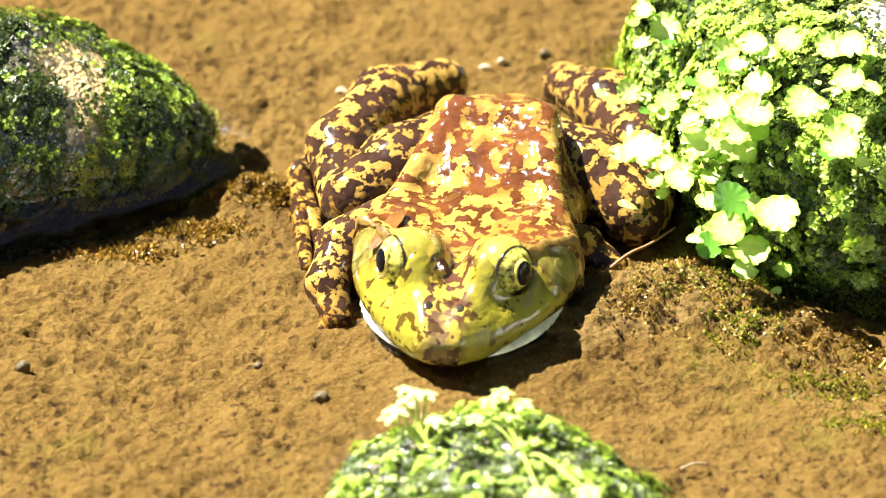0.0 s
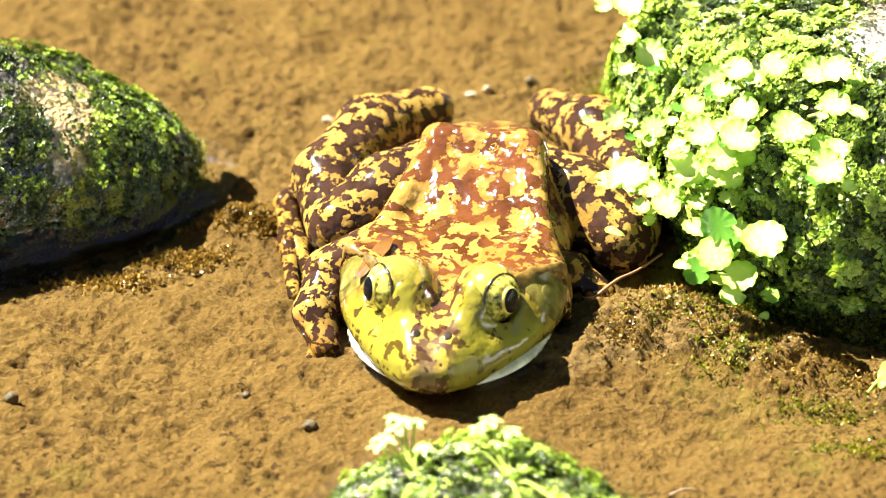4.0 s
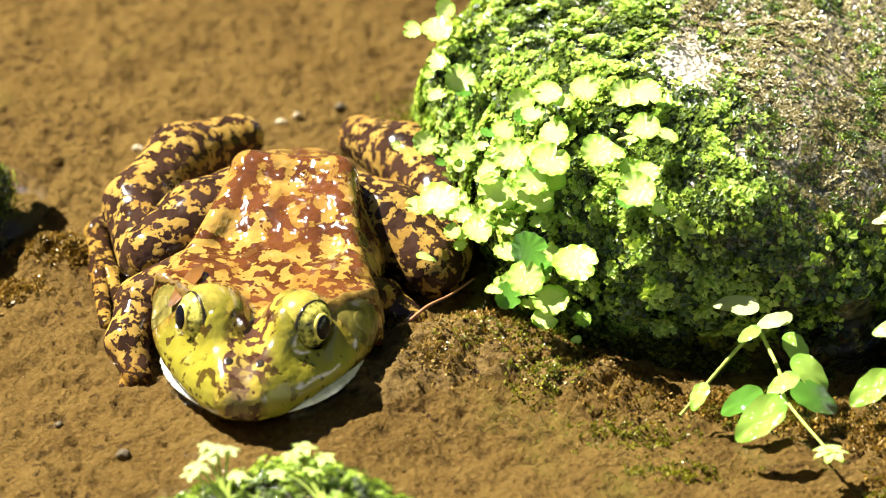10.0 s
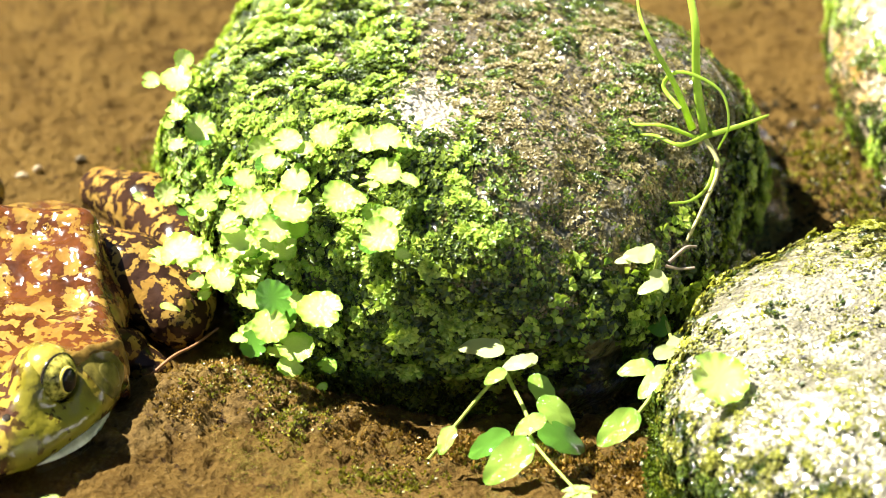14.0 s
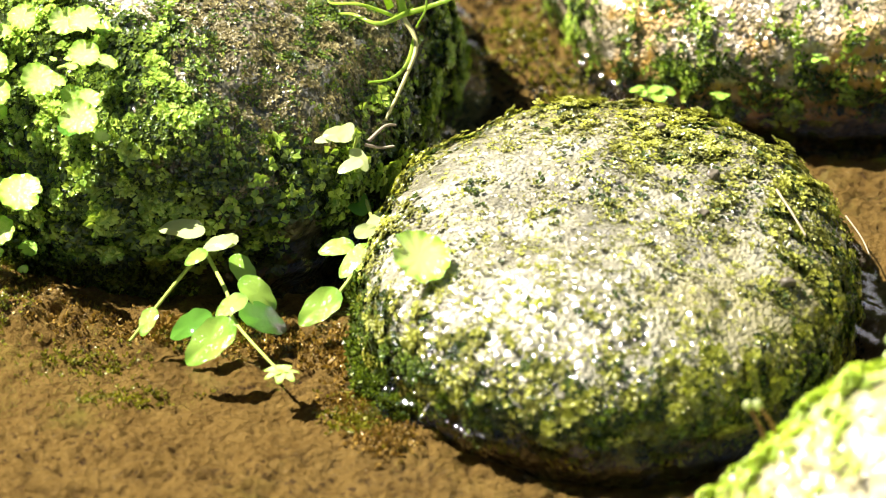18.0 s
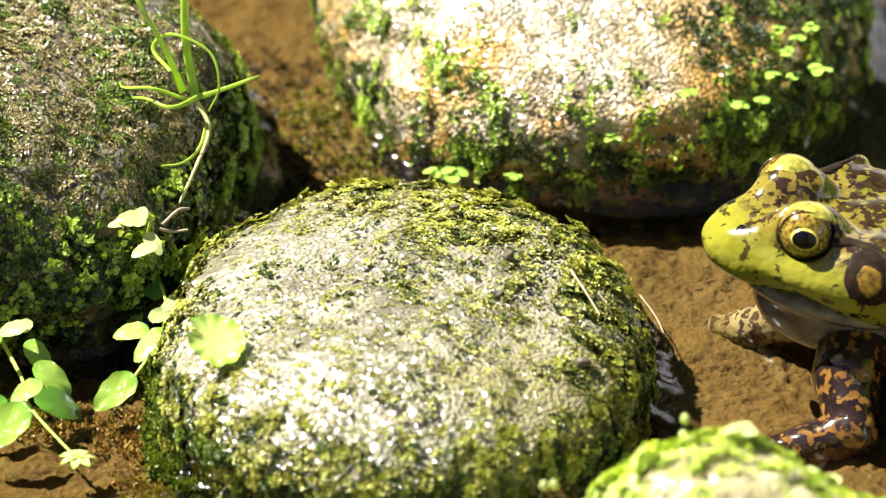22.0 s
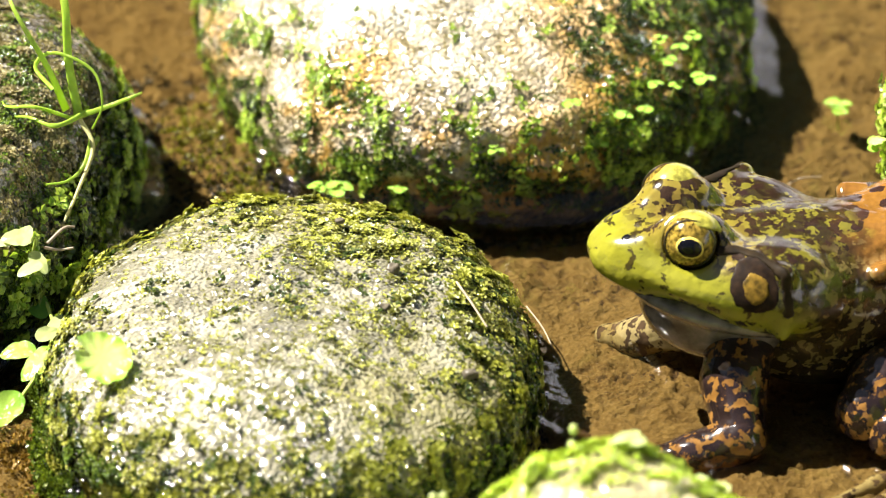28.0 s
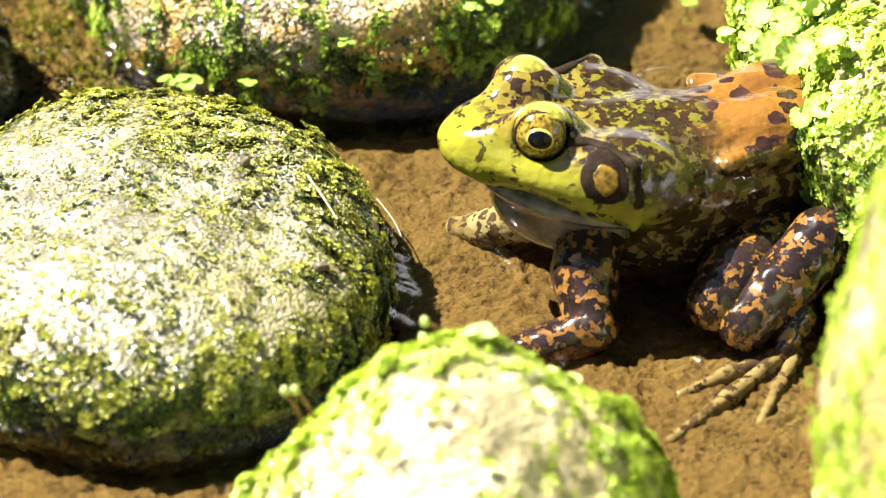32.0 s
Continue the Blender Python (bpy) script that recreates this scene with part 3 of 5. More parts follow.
def water_height(x, y):
    z = np.zeros_like(x)
    p = np.stack([x, y, np.zeros_like(x)], 1)
    ripple = fnoise(p / 26.0, 91, 2)
    fine = fnoise(p / 4.0, 93, 2)
    for s in STONES.values():
        gap = stone_gap(s, x, y) - 0.8 - 1.6 * ripple
        side = ease(0.1, 0.5, np.cos(np.arctan2(y - s["at"][1], x - s["at"][0]) + radians(s.get("lee", 12))))
        climb = 4.4 * np.exp(-np.clip(gap + 0.9 * fine, 0, 80) / 3.7)
        slope = np.interp(gap, *EDGE)
        z += (climb + (slope - climb) * side) * (gap > -16)
        away = np.clip(gap, 0, 90)
        z += 0.10 * (1 - side) * np.exp(-away / 14.0) * np.sin(away * 1.5 + 2.2 * ripple)
    return np.minimum(z, 8.0) + 0.06 * fnoise(p / 20.0, 5, 2)


bed = sheet("ground", 900000.0, 0.95, (-150, -210), (480, 200), bed_height)
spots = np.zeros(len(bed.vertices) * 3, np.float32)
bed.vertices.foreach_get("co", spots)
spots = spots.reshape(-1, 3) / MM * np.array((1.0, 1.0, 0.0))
bed.attributes.new("pit_shade", "FLOAT", "POINT").data.foreach_set("value", bed_pits(spots).astype(np.float32))
tagged(mesh_part("ground", bed, MUD),
       "ochre brown silty mud under shallow water", "ground", kind="structure")
water = tagged(mesh_part("water", sheet("water", 5000.0, 0.95, (-150, -210), (480, 200), water_height), WATER),
               "thin clear film of still water over mud", "water", kind="structure")

# ---- bullfrogs ----
FROG_A = dict(
    fold=plain("brown_skin_fold", (0.14, 0.085, 0.018), 0.45, 0.6, 300, 0.1),
    back=skin_material("tan_blotched_skin", (0.280, 0.166, 0.034), (0.200, 0.104, 0.018), (0.056, 0.018, 0.005), 165, 0.497, 0.3,
                       (0.205, 0.180, 0.017), 0.098, wet=0.0026, coat=1.0),
    limb=skin_material("tan_dark_limb_skin", (0.275, 0.172, 0.038), (0.215, 0.120, 0.024), (0.020, 0.010, 0.006), 280, 0.480, 0.4, wet=0.0006, coat=0.3),
    ear=(plain("olive_ear_skin", (0.12, 0.10, 0.02), 0.3, 0.5, 300, 0.4), plain("dull_olive_ear_skin", (0.13, 0.11, 0.025), 0.3, 0.4, 300, 0.4)),
)
FROG_B = dict(
    fold=plain("blackish_brown_skin_fold", (0.016, 0.010, 0.004), 0.7, 0.5, 300, 0.05),
    back=skin_material("orange_spotted_skin", (0.185, 0.084, 0.015), (0.135, 0.058, 0.011), (0.025, 0.011, 0.008), 105, 0.57, 0.25,
                       (0.200, 0.192, 0.017), 0.064, ((0.030, 0.018, 0.007), 0.0340, (0.135, 0.098, 0.036)), True, 0.0008, 0.9),
    limb=skin_material("brown_glossy_limb_skin", (0.185, 0.090, 0.020), (0.130, 0.060, 0.014), (0.012, 0.007, 0.006), 290, 0.455, 0.25, wet=0.0008, coat=0.9),
    toe=skin_material("pale_toe_skin", (0.20, 0.155, 0.065), (0.15, 0.11, 0.04), (0.035, 0.022, 0.012), 340, 0.53, 0.4, coat=0.4),
    ear=(plain("brown_ear_skin", (0.014, 0.007, 0.003), 0.7, 0.5, 500, 0.05), plain("orange_ear_skin", (0.12, 0.072, 0.009), 0.7, 0.6, 500, 0.05)),
)
RIM = plain("dark_eye_rim", (0.020, 0.014, 0.007), 0.3, 0.4, 300, 0.6)
JAW_A = plain("pale_lip_skin", (0.62, 0.62, 0.50), 0.25, 0.3, 200, 0.6)
JAW_B = plain("grey_throat_skin", (0.115, 0.098, 0.088), 0.2, 0.6, 140, 0.8)
IRIS_PALE = plain("pale_gold_iris", (0.30, 0.27, 0.05), 0.15, 0.9, 700, 0.7)
IRIS = plain("gold_iris", (0.17, 0.115, 0.018), 0.15, 0.92, 900, 0.8)
GOLD = plain("gold_ring", (0.62, 0.50, 0.10), 0.2, 0.2, 900, 0.6)
PUPIL = plain("black_pupil", (0.004, 0.004, 0.006), 0.15, 0.1, 100, 0.3)
LID_A = plain("olive_eyelid_skin", (0.24, 0.20, 0.03), 0.25, 0.35, 260, 0.7)
LID_B = plain("speckled_green_eyelid", (0.26, 0.24, 0.04), 0.25, 0.5, 420, 0.7)


def torso_field(p, belly, brow):
    """Trunk and head; brow: where the eyes sit along and above the body."""
    ex, ez = brow
    q = p.copy()
    if belly:
        q[:, 1] += 11 * ease(66, 14, q[:, 0])   # the trunk bends away behind the head
    q[:, 1] = np.abs(q[:, 1])
    d = ball(q, (46, 0, 18), (47, 23, 18) if belly else (47, 27, 14))
    d = blend(d, ball(q, (31, 7, 29), (22, 11, 9)), 6)
    d = blend(d, ball(q, (8, 0, 18), (15, 14, 11)), 9)
    # the angular hump over the hips
    if not belly:
        d = blend(d, ball(q, (33, 0, 25), (20, 19, 11)), 6)
        d = blend(d, rod(q, (30, 12.5, 38), (74, 25, 26), 3.0, 2.6), 6)
        d = blend(d, rod(q, (30, 0, 39), (30, 12.5, 38), 3.0, 3.0), 6)
    else:
        d = blend(d, rod(q, (13, 14, 31), (50, 22, 29), 2.8, 2.6), 4)
        d = blend(d, rod(q, (13, 0, 32.5), (13, 14, 31), 2.8, 2.8), 4)
        d = blend(d, ball(q, (54, 0, 4), (36, 21, 19)), 9)
        d = blend(d, ball(q, (26, 8, 32), (20, 12, 9)), 5)
    d = blend(d, ball(q, (82, 0, 19), (36, 29.5 if belly else 28.8, 10)), 7)
    d = blend(d, ball(q, (107, 0, 15.5 if belly else 18), (15.5, 14, 7.5)), 8)
    d = blend(d, ball(q, (77, 19 if belly else 18, 20.5), (18, 11.5, 12)), 6)
    d = blend(d, ball(q, (ex - 2.5, 10.5, ez - 1.4), (10.5, 8, 8)), 4)
    d = blend(d, rod(q, (ex + 2.5, 9.5, ez - 1.4), (119, 3.2, 17.0 if belly else 19.5), 3.0, 2.2), 6)
    d = blend(d, rod(q, (ex - 9, 17, ez), (78, 27.5, 30), 1.3, 1.6), 3)
    d = blend(d, rod(q, (78, 27.5, 30), (75.5, 30, 13), 1.6, 1.5), 3)
    d = carve(d, ball(q, (ex, 15.2, ez), (7.3, 7.3, 7.3)), 0.8)
    d = carve(d, ball(q, (115.5, 6.5, 20.3 if belly else 22.5), (1.7, 1.3, 1.3)), 0.6)
    return d


def jaw_field(p, belly):
    d = ball(p, (83.5, 0, 13.2), (33.6, 27.7, 2.8))
    if belly:
        d = blend(ball(p, (82, 0, 11), (33.0, 27.0, 5.5)), ball(p, (84, 0, 3), (22, 18, 13)), 8)
    return blend(d, ball(p, (75, 0, 5), (18, 16, 9)) if belly else ball(p, (68, 0, 8), (26, 23, 10)), 8)


def eye(root, m, side, brow, gaze, wide, tall, iris):
    """Eyeball with gold-rimmed oval pupil, looking out to its side."""
    c = (brow[0] * MM, side * 13.4 * MM, brow[1] * MM)
    at = Matrix.Translation(c) @ pose(0, 0, 0, 0, 0, side * gaze) @ pose(0, 0, 0, 0, -8, 0)
    v, f = net(lambda p: ball(p, (0, 0, 0), (7.2, 7.2, 7.2)), np.full(3, -8.0), np.full(3, 8.0), 0.6)
    ball_ob = mesh_part("eyeball", fast_mesh("eyeball", v, f), iris, root, "golden brown mottled iris")
    ball_ob.matrix_basis = m @ at
    for name, mat, r, x in (("iris_ring", GOLD, (1.2, wide + 0.3, tall + 0.3), 6.5), ("pupil", PUPIL, (1.4, wide, tall), 6.7)):
        v, f = net(lambda p: ball(p, (x, 0, 0), r), np.array([x - 2, -5, -4.6]), np.array([x + 2, 5, 4.6]), 0.3)
        mesh_part(name, fast_mesh(name, v, f), mat, ball_ob)
    ring = lambda p: np.hypot(np.hypot(p[:, 1], p[:, 2] * 1.04) - 6.45, p[:, 0] - 3.1) - 0.5
    v, f = net(ring, np.array([1.0, -9, -9]), np.array([6.0, 9, 9]), 0.45)
    mesh_part("eye_rim", fast_mesh("eye_rim", v, f), RIM, ball_ob, "dark skin fold round the eye")
    return ball_ob


def frog(label, at, turn, pitch, belly, brow, eyes, skins, jaw, lid, limbs, group="pair of bullfrogs"):
    root = tagged(new("bullfrog"), label, "frog", group)
    root.location = [a * MM for a in at]
    m = pose(0, 0, 0, 0, 0, turn) @ pose(0, 0, 0, 0, -pitch, 0)
    skin = lambda p: torso_field(p, belly, brow)
    v, f = net(skin, np.array([-14.0, -40, -18]), np.array([132.0, 40, 52]), 1.1)
    mesh_part("body", fast_mesh("body", v, f), skins["back"], root).matrix_basis = m
    v, f = net(lambda p: jaw_field(p, belly), np.array([35.0, -36, -16]), np.array([126.0, 36, 26]), 1.0)
    mesh_part("lower_jaw", fast_mesh("lower_jaw", v, f), jaw, root, "pale lip and throat").matrix_basis = m
    for side in (1, -1):
        eye(root, m, side, brow, *eyes)
        ex, ez = brow
        # upper lid: a cap over the inner half of the eye
        v, f = net(lambda p: np.maximum(ball(p, (ex - 1.1, side * 12.6, ez - 0.2), (8.2, 7.9, 7.9)), ez + 1.6 - p[:, 2] + 0.8 * (p[:, 1] * side - 12)),
                   np.array([ex - 12, side * 12.5 - 10, ez - 11]), np.array([ex + 10, side * 12.5 + 10, ez + 10]), 0.6)
        mesh_part("eyelid", fast_mesh("eyelid", v, f), lid, root).matrix_basis = m
        # eardrum: a raised disc that follows the cheek, with a paler middle
        for name, mat, r, lift in (("eardrum", skins["ear"][0], 6.3, 0.12), ("eardrum_centre", skins["ear"][1], 3.4, 0.25)):
            c = np.array((85.5, side * 28.0, 25.0))
            wob = lambda p: 0.05 * r * np.sin(3 * np.arctan2(p[:, 2] - c[2], p[:, 0] - c[0]) + r) + 0.3 * vnoise(p * 0.6, 7)
            v, f = net(lambda p: np.maximum(np.maximum(skin(p) - lift, np.hypot(p[:, 0] - c[0], p[:, 2] - c[2]) - r + wob(p)), -skin(p) - 2.0),
                       c - (r + 2, 9, r + 2), c + (r + 2, 7, r + 2), 0.5)
            mesh_part(name, fast_mesh(name, v, f), mat, root).matrix_basis = m
        hole = (116.2, side * 6.6, 23.2) if belly else (113.5, side * 4.2, 26.5)
        v, f = net(lambda p: np.maximum(np.maximum(skin(p) - 0.12, ball(p, hole, (1.5, 1.3, 2.2))), -skin(p) - 1.2), np.array(hole) - (4, 6, 6), np.array(hole) + (4, 6, 6), 0.35)
        mesh_part("nostril", fast_mesh("nostril", v, f), PUPIL if belly else RIM, root).matrix_basis = m
        # the fold of skin that runs from the eye round the eardrum
        turns = [(ex - 7.5, side * 18, ez + 0.2), (89, side * 19, 31.2), (84, side * 23.5, 32.6), (79.5, side * 29.5, 30.8), (77, side * 31.5, 25), (76, side * 32, 21)]
        arc = lambda p: np.min([rod(p, a, b, 1.5, 1.5) for a, b in zip(turns[:-1], turns[1:])], 0) + 0.5 * vnoise(p * 0.5, 3)
        v, f = net(lambda p: np.maximum(np.maximum(skin(p) - 0.3, arc(p)), -skin(p) - 1.5), np.array([62, min(side * 12, side * 38), 12.0]), np.array([ex, max(side * 12, side * 38), ez + 9.0]), 0.6)
        mesh_part("skin_fold", fast_mesh("skin_fold", v, f), skins["fold"], root, "brown fold of skin behind the eye").matrix_basis = m
    for name, joints in limbs:
        joints = [(x - at[0], y - at[1], z - at[2], r) for x, y, z, r in joints]
        body_part(name, chain(joints, 3.0), 0.9 if joints[0][3] > 5 else 0.6, skins.get("toe", skins["limb"]) if name == "toe" else skins["limb"], root)
    return root


frog("tan bullfrog with brown blotches and green snout, crouching in water", (20, 57, -12), -100, 0, False, (97, 31.0), (56, 2.8, 3.6, IRIS_PALE), FROG_A, JAW_A, LID_A, [
    ("thigh", [(4, 40, 9, 11.5), (-11, 27, 10, 11.5), (-24, 16, 7, 9)]),
    ("shin", [(-27, 18, 5, 7), (-28, 40, 8, 9.5), (-16, 62, 10, 10), (0, 75, 9, 7)]),
    ("foot", [(2, 72, 0, 5), (-26, 60, -2, 4.5), (-40, 45, -3, 3.5)]),
    ("toe", [(-40, 46, -3, 3.0), (-39, 25, -4, 2.6), (-37, 0, -5.5, 1.8)]),
    ("toe", [(-40, 46, -3, 3), (-36, 24, -4, 2.4), (-32, 4, -5.5, 1.6)]),
    ("thigh", [(27, 36, 9, 11.5), (41, 27, 8, 11.5), (52, 13, 4, 9.5)]),
    ("shin", [(55, 17, 4, 8), (55, 42, 8, 10), (46, 61, 10, 9.5), (34, 76, 8, 6.5)]),
    ("upper_arm", [(-13, -2, 10, 8), (-27, -8, 6, 7.5)]),
    ("forearm", [(-27, -9, 5, 7.2), (-31, -20, 1, 5.6), (-28, -30, -4, 4.2)]),
    ("finger", [(-27, -29, -5, 2.2), (-25, -37, -7, 1.4)]),
    ("finger", [(-28, -29, -5, 2.2), (-29, -38, -7, 1.4)]),
    ("finger", [(-30, -28, -5, 2.2), (-34, -35, -7, 1.4)]),
    ("upper_arm", [(28, -6, 6, 7), (38, 0, 1, 6)]),
    ("forearm", [(38, 0, 0, 6), (46, -4, -4, 4.4)]),
])
frog("green-headed bullfrog with orange spotted back, sitting in water beside stones", (440, -58, -1), 180, 12.2, True, (101.5, 29.4), (76, 3.4, 2.7, IRIS), FROG_B, JAW_B, LID_B, [
    ("upper_arm", [(363, -66, 18, 10.5), (358, -81, 10, 8.5), (357, -93, 2, 7.2)]),
    ("forearm", [(357, -95, 1, 7), (345, -95, -3, 5.6), (334, -93, -5, 3.9)]),
    ("finger", [(338, -91, -5, 2.6), (331, -88, -6, 1.8)]),
    ("finger", [(338, -91, -5, 2.6), (332, -94, -6, 1.8)]),
    ("toe", [(352, -42, 6, 8), (341, -35, -2, 5), (334, -28, -5, 3.4)]),
    ("thigh", [(410, -74, 10, 10), (398, -87, 8, 10), (391, -95, 6, 8.5)]),
    ("shin", [(397, -102, 3, 7.5), (408, -95, 9, 8.5), (421, -86, 17, 9)]),
    ("ankle", [(412, -100, 3, 5), (406, -108, -3, 3.6)]),
    ("toe", [(405, -108, -4, 2.3), (390, -113, -5.5, 2.0), (376, -119, -6.5, 1.4)]),
    ("toe", [(404, -110, -4, 2.4), (388, -124, -5.5, 2.1), (369, -140, -6.5, 1.5)]),
    ("toe", [(410, -108, -4, 2.1), (402, -121, -5.5, 1.7), (394, -135, -6.5, 1.2)]),
])

# ---- moss on the stones ----
def moss(key, count, keep, mat, size, label, seed, leaves=5, lift=1.6, spread=1.0):
    """Tufts of small pointed leaves over a stone; keep(p, n) weighs where they grow (p: millimetres from the stone's centre)."""
    s = STONES[key]
    count, size = int(count * 1.35), (size[0] * 0.76, size[1] * 0.76)
    rng = np.random.default_rng(seed)
    v, f = s["verts"], s["faces"]
    a, b, c, d = (v[f[:, k]] for k in range(4))
    n = np.cross(c - a, d - b)
    area = np.linalg.norm(n, axis=1) + 1e-9
    n = n / area[:, None]
    mid = (a + b + c + d) / 4
    w = area * np.clip(keep(mid, n), 0, None) * (mid[:, 2] > -5) * (0.08 + ease(-0.35, 0.25, fnoise(mid / 4.0, seed + 3, 2)))
    pick = rng.choice(len(f), count, p=w / w.sum())
    u, t = rng.random((2, count, 1))
    base = (a[pick] * (1 - u) + b[pick] * u) * (1 - t) + (d[pick] * (1 - u) + c[pick] * u) * t
    nor = n[pick]
    clump = fnoise(base / 4.0, seed + 3, 2)
    base = base + nor * (lift * (0.2 + 1.2 * np.clip(clump, -0.2, 1)))[:, None]
    base, nor = np.repeat(base, leaves, 0), np.repeat(nor, leaves, 0)
    m = len(base)
    rnd = rng.normal(size=(m, 3))
    tang = rnd - (rnd * nor).sum(1)[:, None] * nor
    tang /= np.linalg.norm(tang, axis=1)[:, None]
    way = nor * rng.uniform(0.15, 0.9, (m, 1)) + tang * spread
    way /= np.linalg.norm(way, axis=1)[:, None]
    side = np.cross(nor, way)
    side /= np.linalg.norm(side, axis=1)[:, None] + 1e-9
    up = np.cross(way, side)
    ln = rng.uniform(size[0], size[1], (m, 1))
    wd = ln * rng.uniform(0.32, 0.5, (m, 1))
    root = base + tang * ln * 0.15
    tip = root + way * ln - up * ln * 0.25
    body = root + way * ln * 0.62 + up * ln * 0.06
    verts = np.stack([root, body + side * wd, tip, body - side * wd], 1).reshape(-1, 3)
    me = fast_mesh("moss", verts * MM, np.arange(m * 4).reshape(-1, 4), False)
    ob = mesh_part("moss", me, mat)
    ob.location = stones[key].location
    return tagged(ob, label, "moss", kind="stuff")


def patch(p, scale, seed, lo, hi):
    return ease(lo, hi, fnoise(p / scale, seed, 3))


def mound_bare(p):
    return 1 - np.exp(-(((p[:, 0] + 12) / 13) ** 2 + ((p[:, 1] + 37) / 20) ** 2) ** 2)


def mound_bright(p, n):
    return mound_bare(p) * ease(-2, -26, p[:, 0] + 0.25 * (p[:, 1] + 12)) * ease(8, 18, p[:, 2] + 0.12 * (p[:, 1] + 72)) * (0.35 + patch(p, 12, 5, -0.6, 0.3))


def mound_dry(p, n):
    return ease(-24, -8, p[:, 0]) * ease(14, 34, p[:, 2] + 4 * fnoise(p / 9.0, 9, 2)) * (0.3 + patch(p, 10, 6, -0.5, 0.4)) * mound_bare(p)


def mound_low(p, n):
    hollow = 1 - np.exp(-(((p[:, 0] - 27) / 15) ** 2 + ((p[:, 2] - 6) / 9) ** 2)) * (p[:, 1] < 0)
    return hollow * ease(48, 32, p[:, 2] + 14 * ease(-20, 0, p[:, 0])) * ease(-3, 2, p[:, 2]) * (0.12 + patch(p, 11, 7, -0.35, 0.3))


# dark layer that paints the shade between the brighter tufts
moss("mound", 3500, mound_bright, MOSS_DARK_SHADE, (1.3, 2.6), "moss coloured dark as shade under bright moss tips", 107, lift=1.4)
moss("mound", 4500, mound_bright, MOSS, (1.3, 2.6), "green moss cushion on a domed stone", 108, lift=2.2)
moss("mound", 6500, mound_bright, MOSS_BRIGHT, (1.3, 2.6), "bright green moss tips on a domed stone", 101, lift=3.0)
moss("mound", 9000, mound_dry, MOSS_DRY, (0.9, 1.8), "dry brownish moss over the stone's crown", 102, lift=0.8)
moss("mound", 4500, mound_dry, MOSS, (0.9, 1.8), "thin green moss among dry moss", 103, lift=1.0)
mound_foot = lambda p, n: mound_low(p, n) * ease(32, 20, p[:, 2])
# dark layers down the flank and foot, with shade put into the colour
moss("mound", 5000, mound_low, MOSS_DARK_SHADE, (2.0, 4.0), "blackish moss and painted shade down the stone's flank", 109, lift=1.6)
moss("mound", 4000, mound_foot, MOSS_DARK_SHADE, (1.3, 2.6), "moss low on the stone, coloured dark as shade", 106, lift=1.2)
moss("mound", 4800, mound_low, MOSS, (2.0, 4.0), "dark green wet moss down the stone's flank", 104, lift=2.0)
moss("mound", 4600, mound_low, MOSS_BRIGHT, (1.8, 3.6), "fresh green moss tips", 105, lift=3.0)

flat_rim = lambda p, n: (0.02 + 0.9 * ease(0.9, 0.55, n[:, 2]) + 0.45 * ease(10, 50, p[:, 0] + 0.5 * p[:, 1])) * (0.06 + patch(p, 8, 15, -0.1, 0.45)) * ease(-3, 2, p[:, 2])
moss("flat", 8000, flat_rim, MOSS_OLIVE, (1.1, 2.3), "olive green moss round a flat stone's rim", 111, lift=1.0)
moss("flat", 3500, flat_rim, MOSS_DARK_SHADE, (1.2, 2.6), "dark moss low on a flat stone", 115, lift=0.6)
flat_foot = lambda p, n: ease(-3, 1, p[:, 2]) * ease(16, 7, p[:, 2]) * (0.15 + patch(p, 9, 16, -0.3, 0.3))
moss("flat", 2600, flat_foot, MOSS, (1.2, 2.4), "green moss tufts at a flat stone's foot", 117, lift=2.0)
moss("flat", 3500, flat_foot, MOSS_DARK_SHADE, (0.9, 1.9), "dark dripping moss at a flat stone's foot", 116, lift=1.4)
moss("flat", 5500, flat_rim, MOSS_GOLD, (1.0, 2.1), "fresh moss tips on a flat stone", 112, lift=2.2)
moss("flat", 2600, lambda p, n: 0.15 + patch(p, 14, 18, -0.4, 0.6), MOSS_OLIVE, (0.6, 1.3), "thin film of olive moss on a flat stone", 113, leaves=4, lift=0.3)
moss("flat", 2200, lambda p, n: 0.05 + 0.4 * ease(-10, 40, p[:, 0]) + patch(p, 6, 19, 0.0, 0.6), MOSS_GOLD, (0.6, 1.2), "scattered moss specks on a flat stone", 114, leaves=4, lift=0.3)

rusty_moss = lambda p, n: (0.05 + ease(0.85, 0.4, n[:, 2]) + 0.9 * ease(20, 60, p[:, 0])) * (0.05 + patch(p, 9, 25, -0.1, 0.45)) * ease(-3, 2, p[:, 2])
moss("rusty", 4200, rusty_moss, MOSS, (0.9, 1.9), "patchy green moss on a rusty stone", 121, lift=1.2)
# dark moss that also paints shade on the side turned from the sun
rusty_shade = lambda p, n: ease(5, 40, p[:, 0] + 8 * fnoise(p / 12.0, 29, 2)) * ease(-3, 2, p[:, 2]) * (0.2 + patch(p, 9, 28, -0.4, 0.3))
moss("rusty", 5000, rusty_shade, MOSS_DARK_SHADE, (0.9, 2.0), "dark moss with shade put into its colour on a rusty stone", 124, lift=1.2)
moss("rusty", 2600, lambda p, n: ease(-3, 2, p[:, 2]) * ease(22, 10, p[:, 2]) * (0.12 + patch(p, 9, 30, -0.3, 0.3)), MOSS_DARK_SHADE, (0.9, 2.0), "dark moss low on a rusty stone", 125, lift=1.2)
